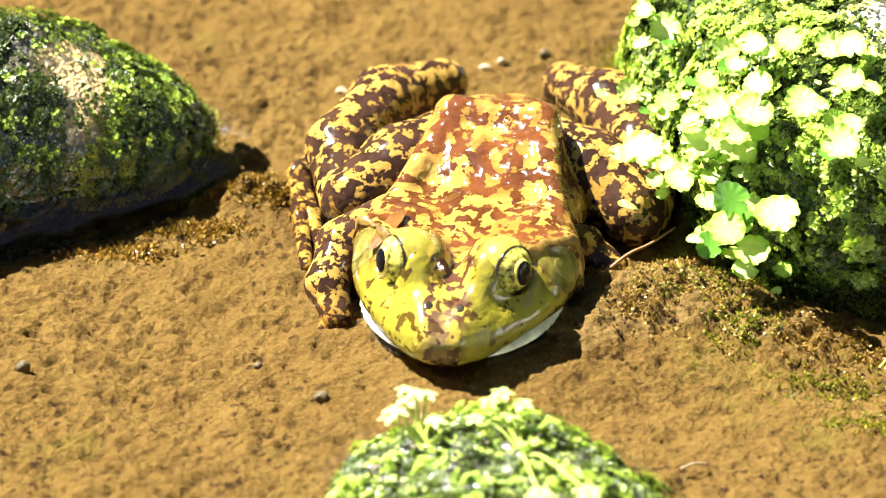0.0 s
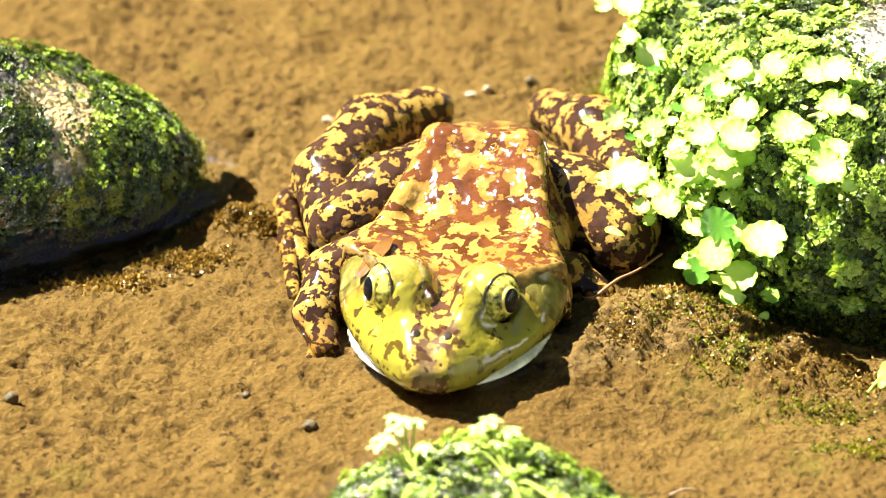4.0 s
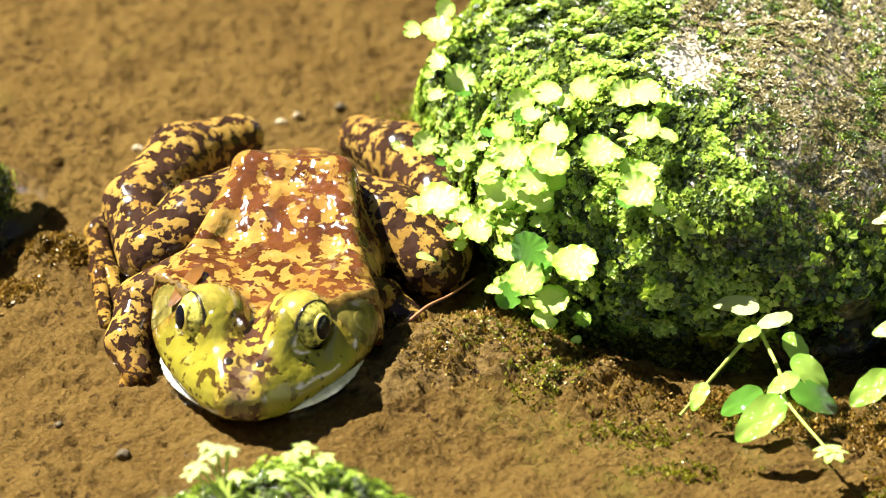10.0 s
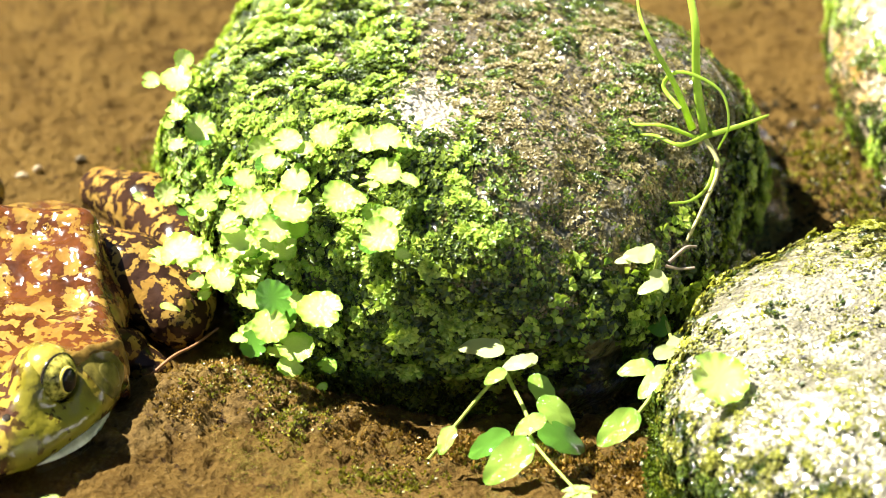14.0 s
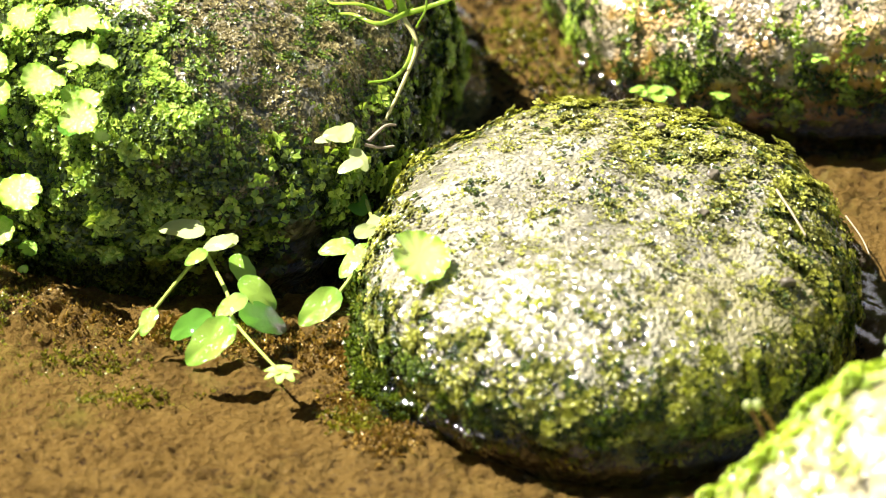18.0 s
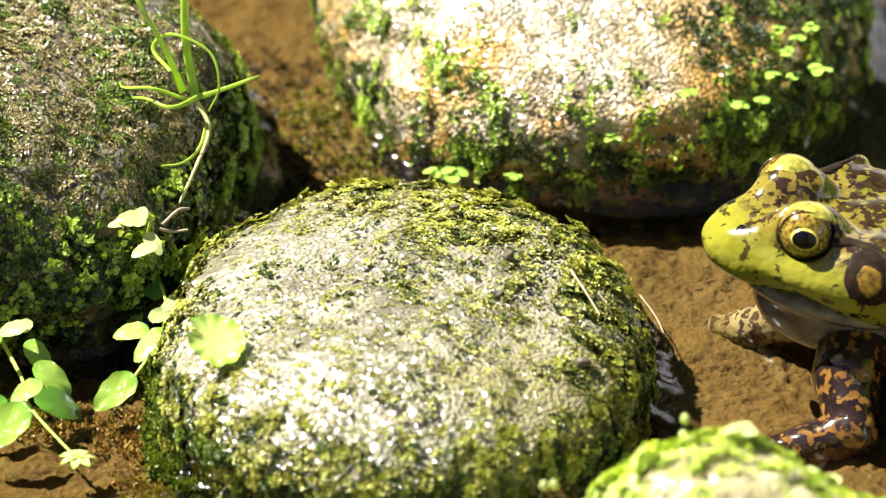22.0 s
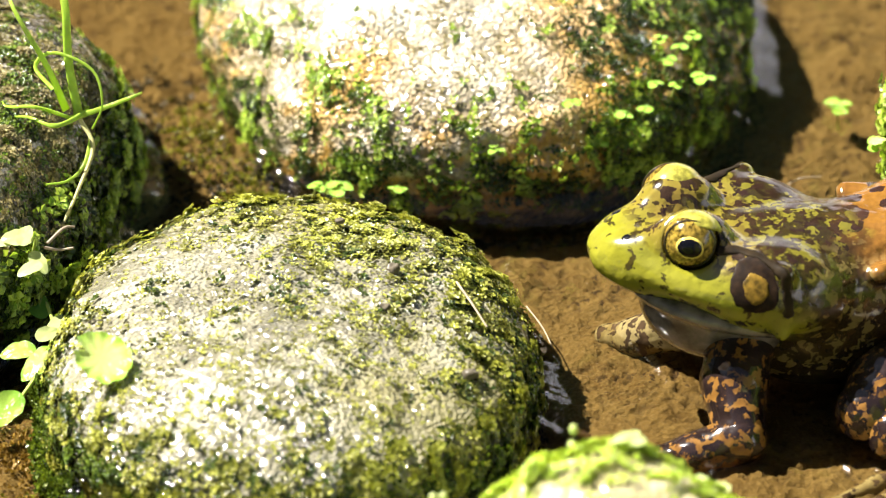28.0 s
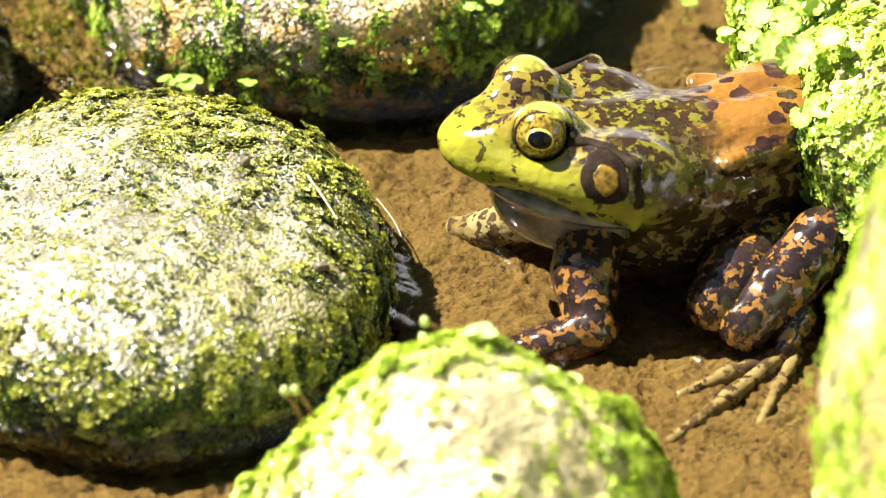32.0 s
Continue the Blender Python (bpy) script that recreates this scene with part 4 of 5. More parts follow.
moss("rusty", 3000, rusty_moss, MOSS_BRIGHT, (1.0, 2.2), "fresh moss tips on a rusty stone", 122, lift=2.0)
moss("rusty", 4000, lambda p, n: 0.15 + patch(p, 13, 27, -0.4, 0.6), MOSS_DRY, (0.5, 1.2), "dry moss film on a rusty stone", 123, leaves=4, lift=0.3)

left_moss = lambda p, n: ease(-2, 4, p[:, 2] - 12 * ease(-8, -28, p[:, 1])) * (0.1 + patch(p, 10, 35, -0.3, 0.4)) * (1 - np.exp(-(((p[:, 0] - 55) / 13) ** 2 + ((p[:, 1] + 16) / 12) ** 2)))
left_dark = lambda p, n: ease(-3, 6, p[:, 2]) * (0.1 + patch(p, 10, 36, -0.3, 0.4)) * (1 - np.exp(-(((p[:, 0] - 55) / 13) ** 2 + ((p[:, 1] + 16) / 12) ** 2)))
moss("left", 9000, left_dark, MOSS_DARK_SHADE, (1.1, 2.3), "dark wet moss on a dark stone", 131, lift=1.8)
left_tip = lambda p, n: left_moss(p, n) * (0.15 + ease(35, 70, p[:, 0]))
moss("left", 1900, left_tip, MOSS, (0.9, 2.0), "green moss on a dark stone", 133, lift=2.0)
moss("left", 700, left_tip, MOSS_BRIGHT, (1.0, 2.2), "bright moss tips on a dark stone", 132, lift=2.4)

left_slope = lambda p, n: ease(52, 66, p[:, 0]) * ease(-4, 0, p[:, 2]) * ease(26, 14, p[:, 2])
moss("left", 2600, left_slope, ALGAE_GREEN, (0.7, 1.5), "yellow-green algae on a dark stone's slope", 134, lift=0.8)
moss("near", 1500, lambda p, n: 0.2 + patch(p, 8, 45, -0.4, 0.3), MOSS_DARK_SHADE, (0.9, 1.9), "wet moss tufts on a low stone", 141, lift=2.2)
moss("near", 6000, lambda p, n: 0.2 + patch(p, 7, 47, -0.3, 0.3), MOSS, (0.8, 1.8), "green moss tufts on a low stone", 143, lift=2.4)
moss("near", 4000, lambda p, n: 0.1 + patch(p, 8, 46, -0.2, 0.4), MOSS_BRIGHT, (0.8, 1.9), "bright moss tufts on a low stone", 142, lift=2.8)

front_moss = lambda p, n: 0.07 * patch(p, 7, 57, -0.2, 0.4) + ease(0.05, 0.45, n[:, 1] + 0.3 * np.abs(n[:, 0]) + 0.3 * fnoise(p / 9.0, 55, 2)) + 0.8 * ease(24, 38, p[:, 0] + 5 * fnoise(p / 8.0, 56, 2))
moss("front", 8000, front_moss, MOSS_PAINTED_SUN, (1.3, 2.8), "yellow-green moss on a sunlit stone", 151, lift=2.2)
moss("bank", 14000, lambda p, n: (0.25 + patch(p, 14, 65, -0.4, 0.3)) * (p[:, 0] < 25), MOSS_PAINTED_SUN, (1.4, 3.0), "bright moss hanging down a tall stone", 161, lift=2.6)
moss("bank", 5000, lambda p, n: (p[:, 0] < 10) * ease(50, 20, p[:, 2]) * (0.1 + patch(p, 10, 66, -0.3, 0.4)), MOSS, (1.4, 2.8), "green moss low on a tall stone", 162, lift=2.2)
moss("corner", 7000, lambda p, n: (0.15 + patch(p, 14, 75, -0.3, 0.4)) * (p[:, 0] < 30), MOSS_PAINTED_SUN, (1.4, 3.0), "yellow-green moss on a pale stone", 171, lift=2.2)

# ---- plants: places in millimetres, then a size ----
PENNYWORT_UPPER = [(56, 59, 52, 6.2), (59, 64, 54, 4), (60, 43, 45, 6), (63, 51, 43, 4.5), (55, 44, 50, 4), (76, 19, 50, 5.2), (85, 16, 55, 5.6), (80, 12, 52, 4.6), (94, 11, 58, 5.4), (102, 7, 60, 5.6), (111, 4, 62, 6), (107, 1, 56, 4), (72, 14, 46, 4.4)]
PENNYWORT_MIDDLE = [(52, 32, 30, 4.8), (61, 27, 33, 4.6), (58, 24, 31, 3.6), (65, 7, 36, 4.4), (72, -3, 44, 6.4), (69, -4, 38, 6), (78, -2, 47, 5.8), (83, -7, 46, 7.6), (86, 1, 52, 5.6), (77, -9, 42, 6), (96, -9, 54, 7), (107, -9, 56, 5.8), (104, -25, 50, 7.4), (108, -20, 50, 4.6)]
PENNYWORT_LOWER = [(54, 9, 24, 8.4), (59, 10, 26, 6.4), (63, 3, 22, 5), (65, -1, 21, 5.8), (71, -5, 26, 5), (76, -1, 30, 6.2), (81, -4, 33, 5.2), (72, -2, 36, 5)]
PENNYWORT_FOOT = [(77, -17, 24, 7.2), (88, -25, 26, 8.6), (76, -25, 20, 7), (79, -19, 22, 6), (84, -25, 13, 7.2), (81, -25, 10, 5), (72, -18, 18, 4.6)]
SPRIG = [(115, -61, 0), (123, -51, 4), (133, -38, 8), (141, -30, 10), (138, -34, 9), (142, -50, 6), (143, -61, 4), (153, -83, 1)]
SPRIG_LEAVES = [(135, -73, 6, 12), (142, -59, 8, 7), (151, -57, 2, 10), (147, -44, 9, 8), (150, -52, 7, 9), (131, -61, 4, 9), (131, -33, 17, 10), (140, -42, 17, 6), (144, -40, 17, 5), (134, -45, 15, 5), (120, -58, 4, 6)]
SHOOT = [(166, -54, 3, 13), (184, -35, 17, 9), (177, -46, 12, 12), (172, -39, 12, 9), (183, -42, 4, 7), (180, -17, 13, 10), (180, -41, 18, 7), (190, -77, 31, 13)]
SHOOT_STEM = [(173, -47, 4), (178, -43, 9), (181, -41, 15), (182, -9, 13)]
PALE = [(175, -17, 34, 7), (177, -19, 36, 6), (177, -27, 30, 6), (180, -24, 30, 6), (171, -16, 32, 4)]
DRIED = [(183, -18, 32), (191, -12, 33), (182, -20, 32), (190, -18, 30)]
GRASS_BASE = [(190, 3, 26), (195, 10, 32), (200, 18, 40), (197, 24, 46)]
BLADE1 = [(194, 27, 47), (189, 27, 61), (181, 33, 76), (180, 44, 80)]
BLADE2 = [(197, 24, 47), (195, 28, 61), (195, 33, 75), (194, 42, 83)]
BLADE3 = [(195, 24, 46), (185, 21, 52), (178, 26, 50), (177, 31, 49)]
BLADE4 = [(200, 24, 48), (190, 17, 48), (183, 23, 48), (178, 27, 46)]
BLADE5 = [(195, 24, 46), (203, 21, 50), (211, 19, 54), (214, 21, 54)]
BLADE6 = [(190, 23, 56), (186, 29, 60), (191, 29, 64), (201, 25, 60), (203, 20, 52), (200, 19, 45)]
BLADE7 = [(200, 21, 41), (197, 15, 36), (192, 11, 34), (186, 10, 34)]
FLOAT = [(420, 73, 1, 3.4), (419, 76, 1, 2.6), (422, 74, 1, 2.6), (420, 70, 1, 2.4)]
RUSTY_SPROUTS = [(374, 44, 32, 3), (369, 52, 38, 2.2), (365, 48, 36, 2.2), (373, 54, 40, 2), (364, 54, 40, 1.8), (351, 41, 24, 2.4), (358, 43, 24, 2), (361, 46, 30, 2), (344, 38, 17, 2.2), (271, 40, 8, 3.2), (265, 42, 8, 2.2), (287, 37, 8, 2.2), (336, 39, 30, 2.2), (367, 45, 30, 1.8), (314, 34, 20, 2)]
BANK_LEAVES = [(420, -16, 48, 6), (414, -25, 34, 4), (419, -31, 46, 6.5), (419, -48, 38, 5.5), (416, -38, 34, 4.5), (435, -1, 64, 5), (429, -6, 58, 5), (432, -27, 64, 6), (429, -28, 58, 6), (419, -41, 40, 5.5), (422, -50, 52, 7), (428, -57, 62, 6), (424, -32, 52, 6), (422, -71, 50, 6), (419, -55, 34, 4.5), (444, -4, 70, 5), (434, 21, 62, 4), (421, -64, 32, 5), (418, -32, 42, 5), (417, -20, 44, 5)]
NEAR_SPRIG = [(-9, -111, 22, 3.6), (-12, -115, 21, 3.6), (-7, -110, 23, 3.2), (-14, -117, 20, 2.9), (-4, -109, 22, 2.9), (-2, -118, 20, 2.9), (-10, -108, 23, 2.5)]
NEAR_SPRIG2 = [(15, -113, 25, 3.6), (20, -115, 23, 3.6), (12, -114, 23, 3.2), (17, -117, 21, 2.9), (8, -119, 21, 2.9), (24, -168, 30, 4.0), (36, -164, 28, 4.3)]
STALKS = [(261, -175, 42), (266, -175, 30), (263, -178, 44), (268, -176, 34), (296, -177, 60), (304, -174, 52), (296, -175, 54), (300, -173, 50)]
ROOTLET = [(288.0, -53.3, 31.0), (290.3, -62.8, 30.0), (292.8, -72.3, 28.0)]
FLOATING_STRAW = [(312.9, -21.6, 2.5), (315.5, -31.4, 1.5), (316.5, -41.3, 0.8)]
FORE = [(328, -186, 45, 5), (308, -187, 62, 3.5), (331, -190, 42, 4)]


def leaf_mesh(kind, seed):
    """A leaf of unit length in its own plane: round and scalloped with a notch, or oval and pointed."""
    rng = random.Random(seed)
    rings, seg = 6, 66
    verts = [(0.0, 0.0, 0.0)]
    ph = rng.uniform(0, 6.28)
    for k in range(1, rings + 1):
        u = k / rings
        for j in range(seg):
            t = 2 * math.pi * j / seg
            if kind == "round":
                r = 0.94 + 0.032 * math.cos(11 * t + ph) + 0.035 * math.cos(3 * t + ph * 2)
                off = abs(math.atan2(math.sin(t - math.pi), math.cos(t - math.pi)))
                r *= 1 - 0.4 * math.exp(-(off / 0.16) ** 2) * u
                x, y = r * u * math.cos(t), r * u * math.sin(t)
                z = 0.22 * u * u + 0.04 * u ** 4 * math.sin(11 * t + ph) - 0.22 * (x * math.cos(ph) + y * math.sin(ph)) ** 2
            else:
                x = math.cos(t) * u
                y = 0.54 * math.sin(t) * u * (1 - 0.25 * math.cos(t)) * (1 + 0.04 * math.cos(9 * t))
                z = 0.22 * y * y - 0.14 * x * x + 0.025 * u * u * math.sin(5 * t + ph)
            verts.append((x, y, z))
    tri = [(0, 1 + j, 1 + (j + 1) % seg) for j in range(seg)]
    quads = []
    for k in range(rings - 1):
        a = 1 + k * seg
        for j in range(seg):
            quads += [(a + j, a + seg + j, a + seg + (j + 1) % seg), (a + j, a + seg + (j + 1) % seg, a + (j + 1) % seg)]
    return fast_mesh("leaf", verts, tri + quads)


LEAVES = {}


def leaf(parent, at, size, way, tilt, mat, kind="round", seed=0, face=0):
    """One leaf at a place; way: the heading of its tip in degrees, tilt: degrees off the level, towards the tip."""
    key = (kind, seed % 4, mat.name)
    if key not in LEAVES:
        LEAVES[key] = leaf_mesh(kind, seed % 4)
        LEAVES[key].materials.append(mat)
    ob = new("leaf", LEAVES[key])
    ob.parent = parent
    m = pose(0, 0, 0, face, 0, 0) @ pose(0, 0, 0, 0, 0, way) @ pose(0, 0, 0, (seed * 37 % 25) - 12, tilt, 0)
    ob.matrix_basis = Matrix.Translation([a * MM for a in at]) @ m @ Matrix.Diagonal((size * MM, size * MM, size * MM, 1))
    return ob


def tube_mesh(name, pts, r0, r1, steps=5, sides=6, flat=1.0):
    """A tapered tube that bends smoothly through points (millimetres); flat < 1 makes it a blade."""
    pts = [np.array(p, float) for p in pts]
    ext = [2 * pts[0] - pts[1]] + pts + [2 * pts[-1] - pts[-2]]
    line = []
    for k in range(1, len(ext) - 2):
        a, b, c, d = ext[k - 1:k + 3]
        for i in range(steps):
            t = i / steps
            line.append(0.5 * (2 * b + (c - a) * t + (2 * a - 5 * b + 4 * c - d) * t * t + (3 * b - a - 3 * c + d) * t ** 3))
    line.append(pts[-1])
    line = np.array(line)
    tan = np.gradient(line, axis=0)
    tan /= np.linalg.norm(tan, axis=1)[:, None] + 1e-9
    ref = np.array([0.1, -0.85, 0.5])
    side = np.cross(tan, ref)
    side /= np.linalg.norm(side, axis=1)[:, None] + 1e-9
    up = np.cross(side, tan)
    r = np.linspace(r0, r1, len(line))[:, None]
    rows = [line + side * r * math.cos(a) + up * r * flat * math.sin(a) for a in np.linspace(0, 2 * math.pi, sides, endpoint=False)]
    verts = np.stack(rows, 1).reshape(-1, 3)
    return fast_mesh(name, verts * MM, grid_faces(len(line), sides, True))


def stem(parent, pts, r0=0.5, r1=0.35, mat=STEM, name="stem", flat=1.0):
    me = tube_mesh(name, pts, r0, r1, flat=flat)
    return mesh_part(name, me, mat, parent)


def pennywort(label, leaves, root, seed, deep=(), group="pennywort plants on the mound"):
    """Round-leaved plant: each leaf on its own thin stalk from one root."""
    rng = random.Random(seed)
    ob = tagged(new("pennywort"), label, "plant", group)
    ob.location = [a * MM for a in root]
    for k, (x, y, z, size) in enumerate(leaves):
        x, y, z = x + rng.uniform(-2, 2), y + rng.uniform(-2, 2), z + rng.uniform(-2.5, 2.5)
        p = (x - root[0], y - root[1], z - root[2])
        leaf(ob, p, size * 0.76, rng.uniform(0, 360), rng.uniform(-12, 14), LEAF_DEEP if k in deep else LEAF, "round", seed + k, rng.uniform(14, 44))
        q = (p[0] + rng.uniform(-7, 7), p[1] + rng.uniform(0, 5), p[2] - rng.uniform(1, 6))
        leaf(ob, q, size * rng.uniform(0.4, 0.62), rng.uniform(0, 360), rng.uniform(-15, 18), LEAF_DEEP if k % 5 == 2 else LEAF, "round", seed + k + 2, rng.uniform(5, 40))
        q = (p[0] + rng.uniform(-9, 9), p[1] + rng.uniform(-1, 6), p[2] - rng.uniform(2, 8))
        leaf(ob, q, size * rng.uniform(0.3, 0.5), rng.uniform(0, 360), rng.uniform(-15, 18), LEAF_MID if k % 3 == 1 else LEAF, "round", seed + k + 1, rng.uniform(5, 40))
        bend = (p[0] + rng.uniform(-2, 2) - p[0] * 0.12, p[1] + 3, p[2] - 4)
        start = (p[0] - p[0] * 0.25, p[1] + 9, p[2] - 9)
        stem(ob, [start, bend, (p[0], p[1], p[2] - 0.3)], 0.5, 0.35)
    return ob


pennywort("bright pennywort with scalloped round leaves on a mossy stone", PENNYWORT_UPPER, (84, 26, 46), 3)
pennywort("dense sunlit pennywort cluster hanging down a mossy stone", PENNYWORT_MIDDLE, (82, 8, 36), 21)
pennywort("pennywort with pale sunlit leaves low beside the water", PENNYWORT_LOWER, (70, 10, 20), 44)
pennywort("pennywort with deep green and pale leaves at a stone's foot", PENNYWORT_FOOT, (84, -8, 12), 63, (0, 3))
pennywort("bright pennywort hanging over the side of a tall stone", BANK_LEAVES, (436, -26, 46), 90, (4,), "pennywort plants on the bank")


def sprig():
    ob = tagged(new("leafy_sprig"), "bent green water plant with oval leaves at a stone's foot", "plant")
    ob.location = [a * MM for a in SPRIG[3]]
    o = np.array(SPRIG[3])
    rel = [np.array(p) - o for p in SPRIG]
    stem(ob, [rel[0], rel[1], rel[2], rel[3]], 0.4, 0.6)
    stem(ob, [rel[4], rel[5], rel[6], rel[7]], 0.6, 0.4)
    ways = (215, 200, -20, -60, -40, 200, 150, 180, 60, 200, 240)
    for k, ((x, y, z, size), w) in enumerate(zip(SPRIG_LEAVES, ways)):
        leaf(ob, (x - o[0], y - o[1], z - o[2]), size * 0.7, w, 22, LEAF_DEEP if k in (2, 5) else LEAF_PALE if k in (6, 7, 8) else LEAF_MID, "oval", k, 24)
    for k in range(7):
        a = k * 51
        leaf(ob, rel[7] + np.array((2.4 * math.cos(radians(a)), 2.4 * math.sin(radians(a)), 0.8)), 2.6, a, 10, LEAF, "oval", k)
    return ob


def shoot():
    ob = tagged(new("leafy_shoot"), "small green shoot with broad oval leaves between two stones", "plant")
    o = np.array(SHOOT_STEM[1])
    ob.location = [a * MM for a in SHOOT_STEM[1]]
    rel = [np.array(p) - o for p in SHOOT_STEM]
    stem(ob, [rel[0] + np.array((-4, -4, -2)), rel[0], rel[1], rel[2]], 0.6, 0.5)
    stem(ob, [rel[2], rel[2] + np.array((2, 12, -2)), rel[3]], 0.5, 0.5)
    stem(ob, [rel[2], np.array((188, -60, 24)) - o], 0.5, 0.5)
    ways = (215, 60, 215, 180, -70, 100, 30, -15)
    for k, ((x, y, z, size), w) in enumerate(zip(SHOOT, ways)):
        kind = "round" if k == 7 else "oval"
        leaf(ob, (x - o[0], y - o[1], z - o[2]), size * (0.66 if kind == "round" else 0.55), w, 14, LEAF if k == 7 else LEAF_DEEP if k in (4, 5) else LEAF_MID if k in (0, 2, 3) else LEAF_PALE, kind, k, 24)
    return ob


def pale_tips():
    ob = tagged(new("pale_seedling"), "pale yellow-green seedling with a dried brown stalk", "plant")
    o = np.array(PALE[0][:3])
    ob.location = [a * MM for a in PALE[0][:3]]
    for k, ((x, y, z, size), w) in enumerate(zip(PALE, (170, 60, 200, 300, 180))):
        leaf(ob, (x - o[0], y - o[1], z - o[2]), size * 0.62, w, 10, LEAF_PALE, "oval", k, 30)
    d = [np.array(p) - o for p in DRIED]
    stem(ob, [d[0], d[0] * 0.4 + d[1] * 0.6 + np.array((0, 0, 1.6)), d[1]], 0.5, 0.3, TWIG, "dried_stalk")
    stem(ob, [d[2], d[2] * 0.5 + d[3] * 0.5 + np.array((0, 1.0, -1.2)), d[3]], 0.45, 0.3, TWIG, "dried_stalk")
    stem(ob, [np.array((3, 4, -14)), np.array((4, 1, -7)), np.array((5, 0, -1))], 0.5, 0.4)


def grass_tuft():
    ob = tagged(new("grass_tuft"), "fresh green grass tuft with curling blades on a mossy stone", "grass")
    o = np.array(GRASS_BASE[0])
    ob.location = [a * MM for a in GRASS_BASE[0]]
    stem(ob, [np.array(p) - o for p in GRASS_BASE], 0.4, 0.7, plain("pale_grass_base", (0.50, 0.46, 0.20), 0.4), "grass_base")
    for pts, w in ((BLADE1, 1.15), (BLADE2, 1.3), (BLADE3, 0.6), (BLADE4, 0.8), (BLADE5, 0.9), (BLADE6, 0.65), (BLADE7, 0.65)):
        stem(ob, [np.array(p) - o for p in pts], w, 0.25 if w < 1.2 else w * 0.8, GRASS, "blade", 0.22)


def seedlings(spots, label, category, group, mat, name="seedling", lone=True):
    for k, (x, y, z, size) in enumerate(spots):
        ob = tagged(new(name), label, category, group)
        ob.location = (x * MM, y * MM, z * MM)
        for j in range(3):
            a = k * 67 + j * 125
            leaf(ob, (size * 0.6 * math.cos(radians(a)), size * 0.6 * math.sin(radians(a)), 0.3 * j), size * 0.75, a, 12, mat, "round", k + j)
        stem(ob, [(0, 0, 0), (0, 3, -3), (0, 6, -7)], 0.35, 0.3)


sprig()
shoot()
pale_tips()
grass_tuft()
seedlings(RUSTY_SPROUTS, "tiny round-leaved seedling growing from a wet stone", "seedling", "seedlings on the rusty stone", LEAF_MID)

duck = tagged(new("floating_plant"), "tiny bright green floating water plant", "plant")
duck.location = [a * MM for a in FLOAT[0][:3]]
for k, (x, y, z, size) in enumerate(FLOAT):
    leaf(duck, (x - FLOAT[0][0], y - FLOAT[0][1], 1.5 + 0.2 * k), size, k * 95, 4, LEAF_MID, "round", k)
stem(duck, [(0, 0, 1.5), (0.5, 1, -6)], 0.3, 0.2)


def star_sprig(spots, label, mat):
    ob = tagged(new("leafy_tip"), label, "plant", "leafy tips on the low stone")
    o = np.array(spots[0][:3])
    ob.location = [a * MM for a in spots[0][:3]]
    for k, (x, y, z, size) in enumerate(spots):
        c = np.array((x, y, z)) - o
        for j in range(5):
            a = k * 40 + j * 72
            leaf(ob, c + np.array((0.5 * size * math.cos(radians(a)), 0.5 * size * math.sin(radians(a)), 0)), size * 0.55, a, 8, mat, "oval", k + j)
        stem(ob, [c, c * 0.4 + np.array((2, -4, -5)), np.array((6, -12, -12))], 0.35, 0.45)


star_sprig(NEAR_SPRIG, "pale leafy tip of a creeping plant over mud", LEAF_PALE)
star_sprig(NEAR_SPRIG2, "yellow-green leafy tip on a low mossy stone", LEAF)

for k in range(0, len(STALKS), 2):
    ob = tagged(new("moss_stalk"), "thin reddish moss stalk with a rounded tip", "moss stalk", "moss stalks on the sunlit stone")
    o = np.array(STALKS[k + 1])
    ob.location = [a * MM for a in STALKS[k + 1]]
    top = np.array(STALKS[k]) - o
    stem(ob, [np.array((0, -2, -8)), np.array((0, 0, 0)), top * 0.6 + np.array((0.6, 0, 0)), top], 0.55, 0.4, STEM_BROWN, "stalk")
    v, f = net(lambda p: ball(p, top, (1.1, 1.1, 1.5)), top - 2.5, top + 2.5, 0.4)
    mesh_part("capsule", fast_mesh("capsule", v, f), LEAF_PALE if k < 4 else LEAF, ob)
seedlings(FORE, "pale round-leaved seedling on a sunlit mossy stone", "seedling", "seedlings on the sunlit stone", LEAF_PALE)

twig = mesh_part("twig", tube_mesh("twig", [(44, -10, -1), (50, -6, 2), (56, 1, 1), (63, 8, 2)], 0.5, 0.3), STEM_BROWN)
tagged(twig, "thin brown twig lying across silt beside a frog", "twig")
fallen = tagged(new("fallen_leaf"), "small yellow-green leaf stuck to a frog's thigh", "leaf")
fallen.location = (0.050, -0.001, 0.0145)
leaf(fallen, (0, 0, 0), 3.2, 20, 25, LEAF, "oval", 2)

flake = tagged(new("leaf_flake"), "dry brown pointed leaf flake lying on a frog's head", "leaf")
flake.location = (-0.0150, -0.0225, 0.0198)
ob = leaf(flake, (0, 0, 0), 8.0, -128, 21, LEAF_DEAD, "oval", 1)
ob.matrix_basis = ob.matrix_basis @ Matrix.Diagonal((1.0, 0.5, 0.3, 1.0))
husk = mesh_part("husk", tube_mesh("husk", [(351, -73, 2), (353, -77, 3), (358, -87, 4)], 0.5, 0.9, flat=0.4), HUSK)
tagged(husk, "thin white husk resting against a frog's forearm", "husk")
straw = mesh_part("straw", tube_mesh("straw", [(394, 36, -3), (401, 39, 0), (409, 43, -2)], 0.35, 0.25), TWIG)
tagged(straw, "thin pale straw lying in shallow water", "straw")

rootlet = mesh_part("rootlet", tube_mesh("rootlet", ROOTLET, 0.4, 0.25), TWIG)
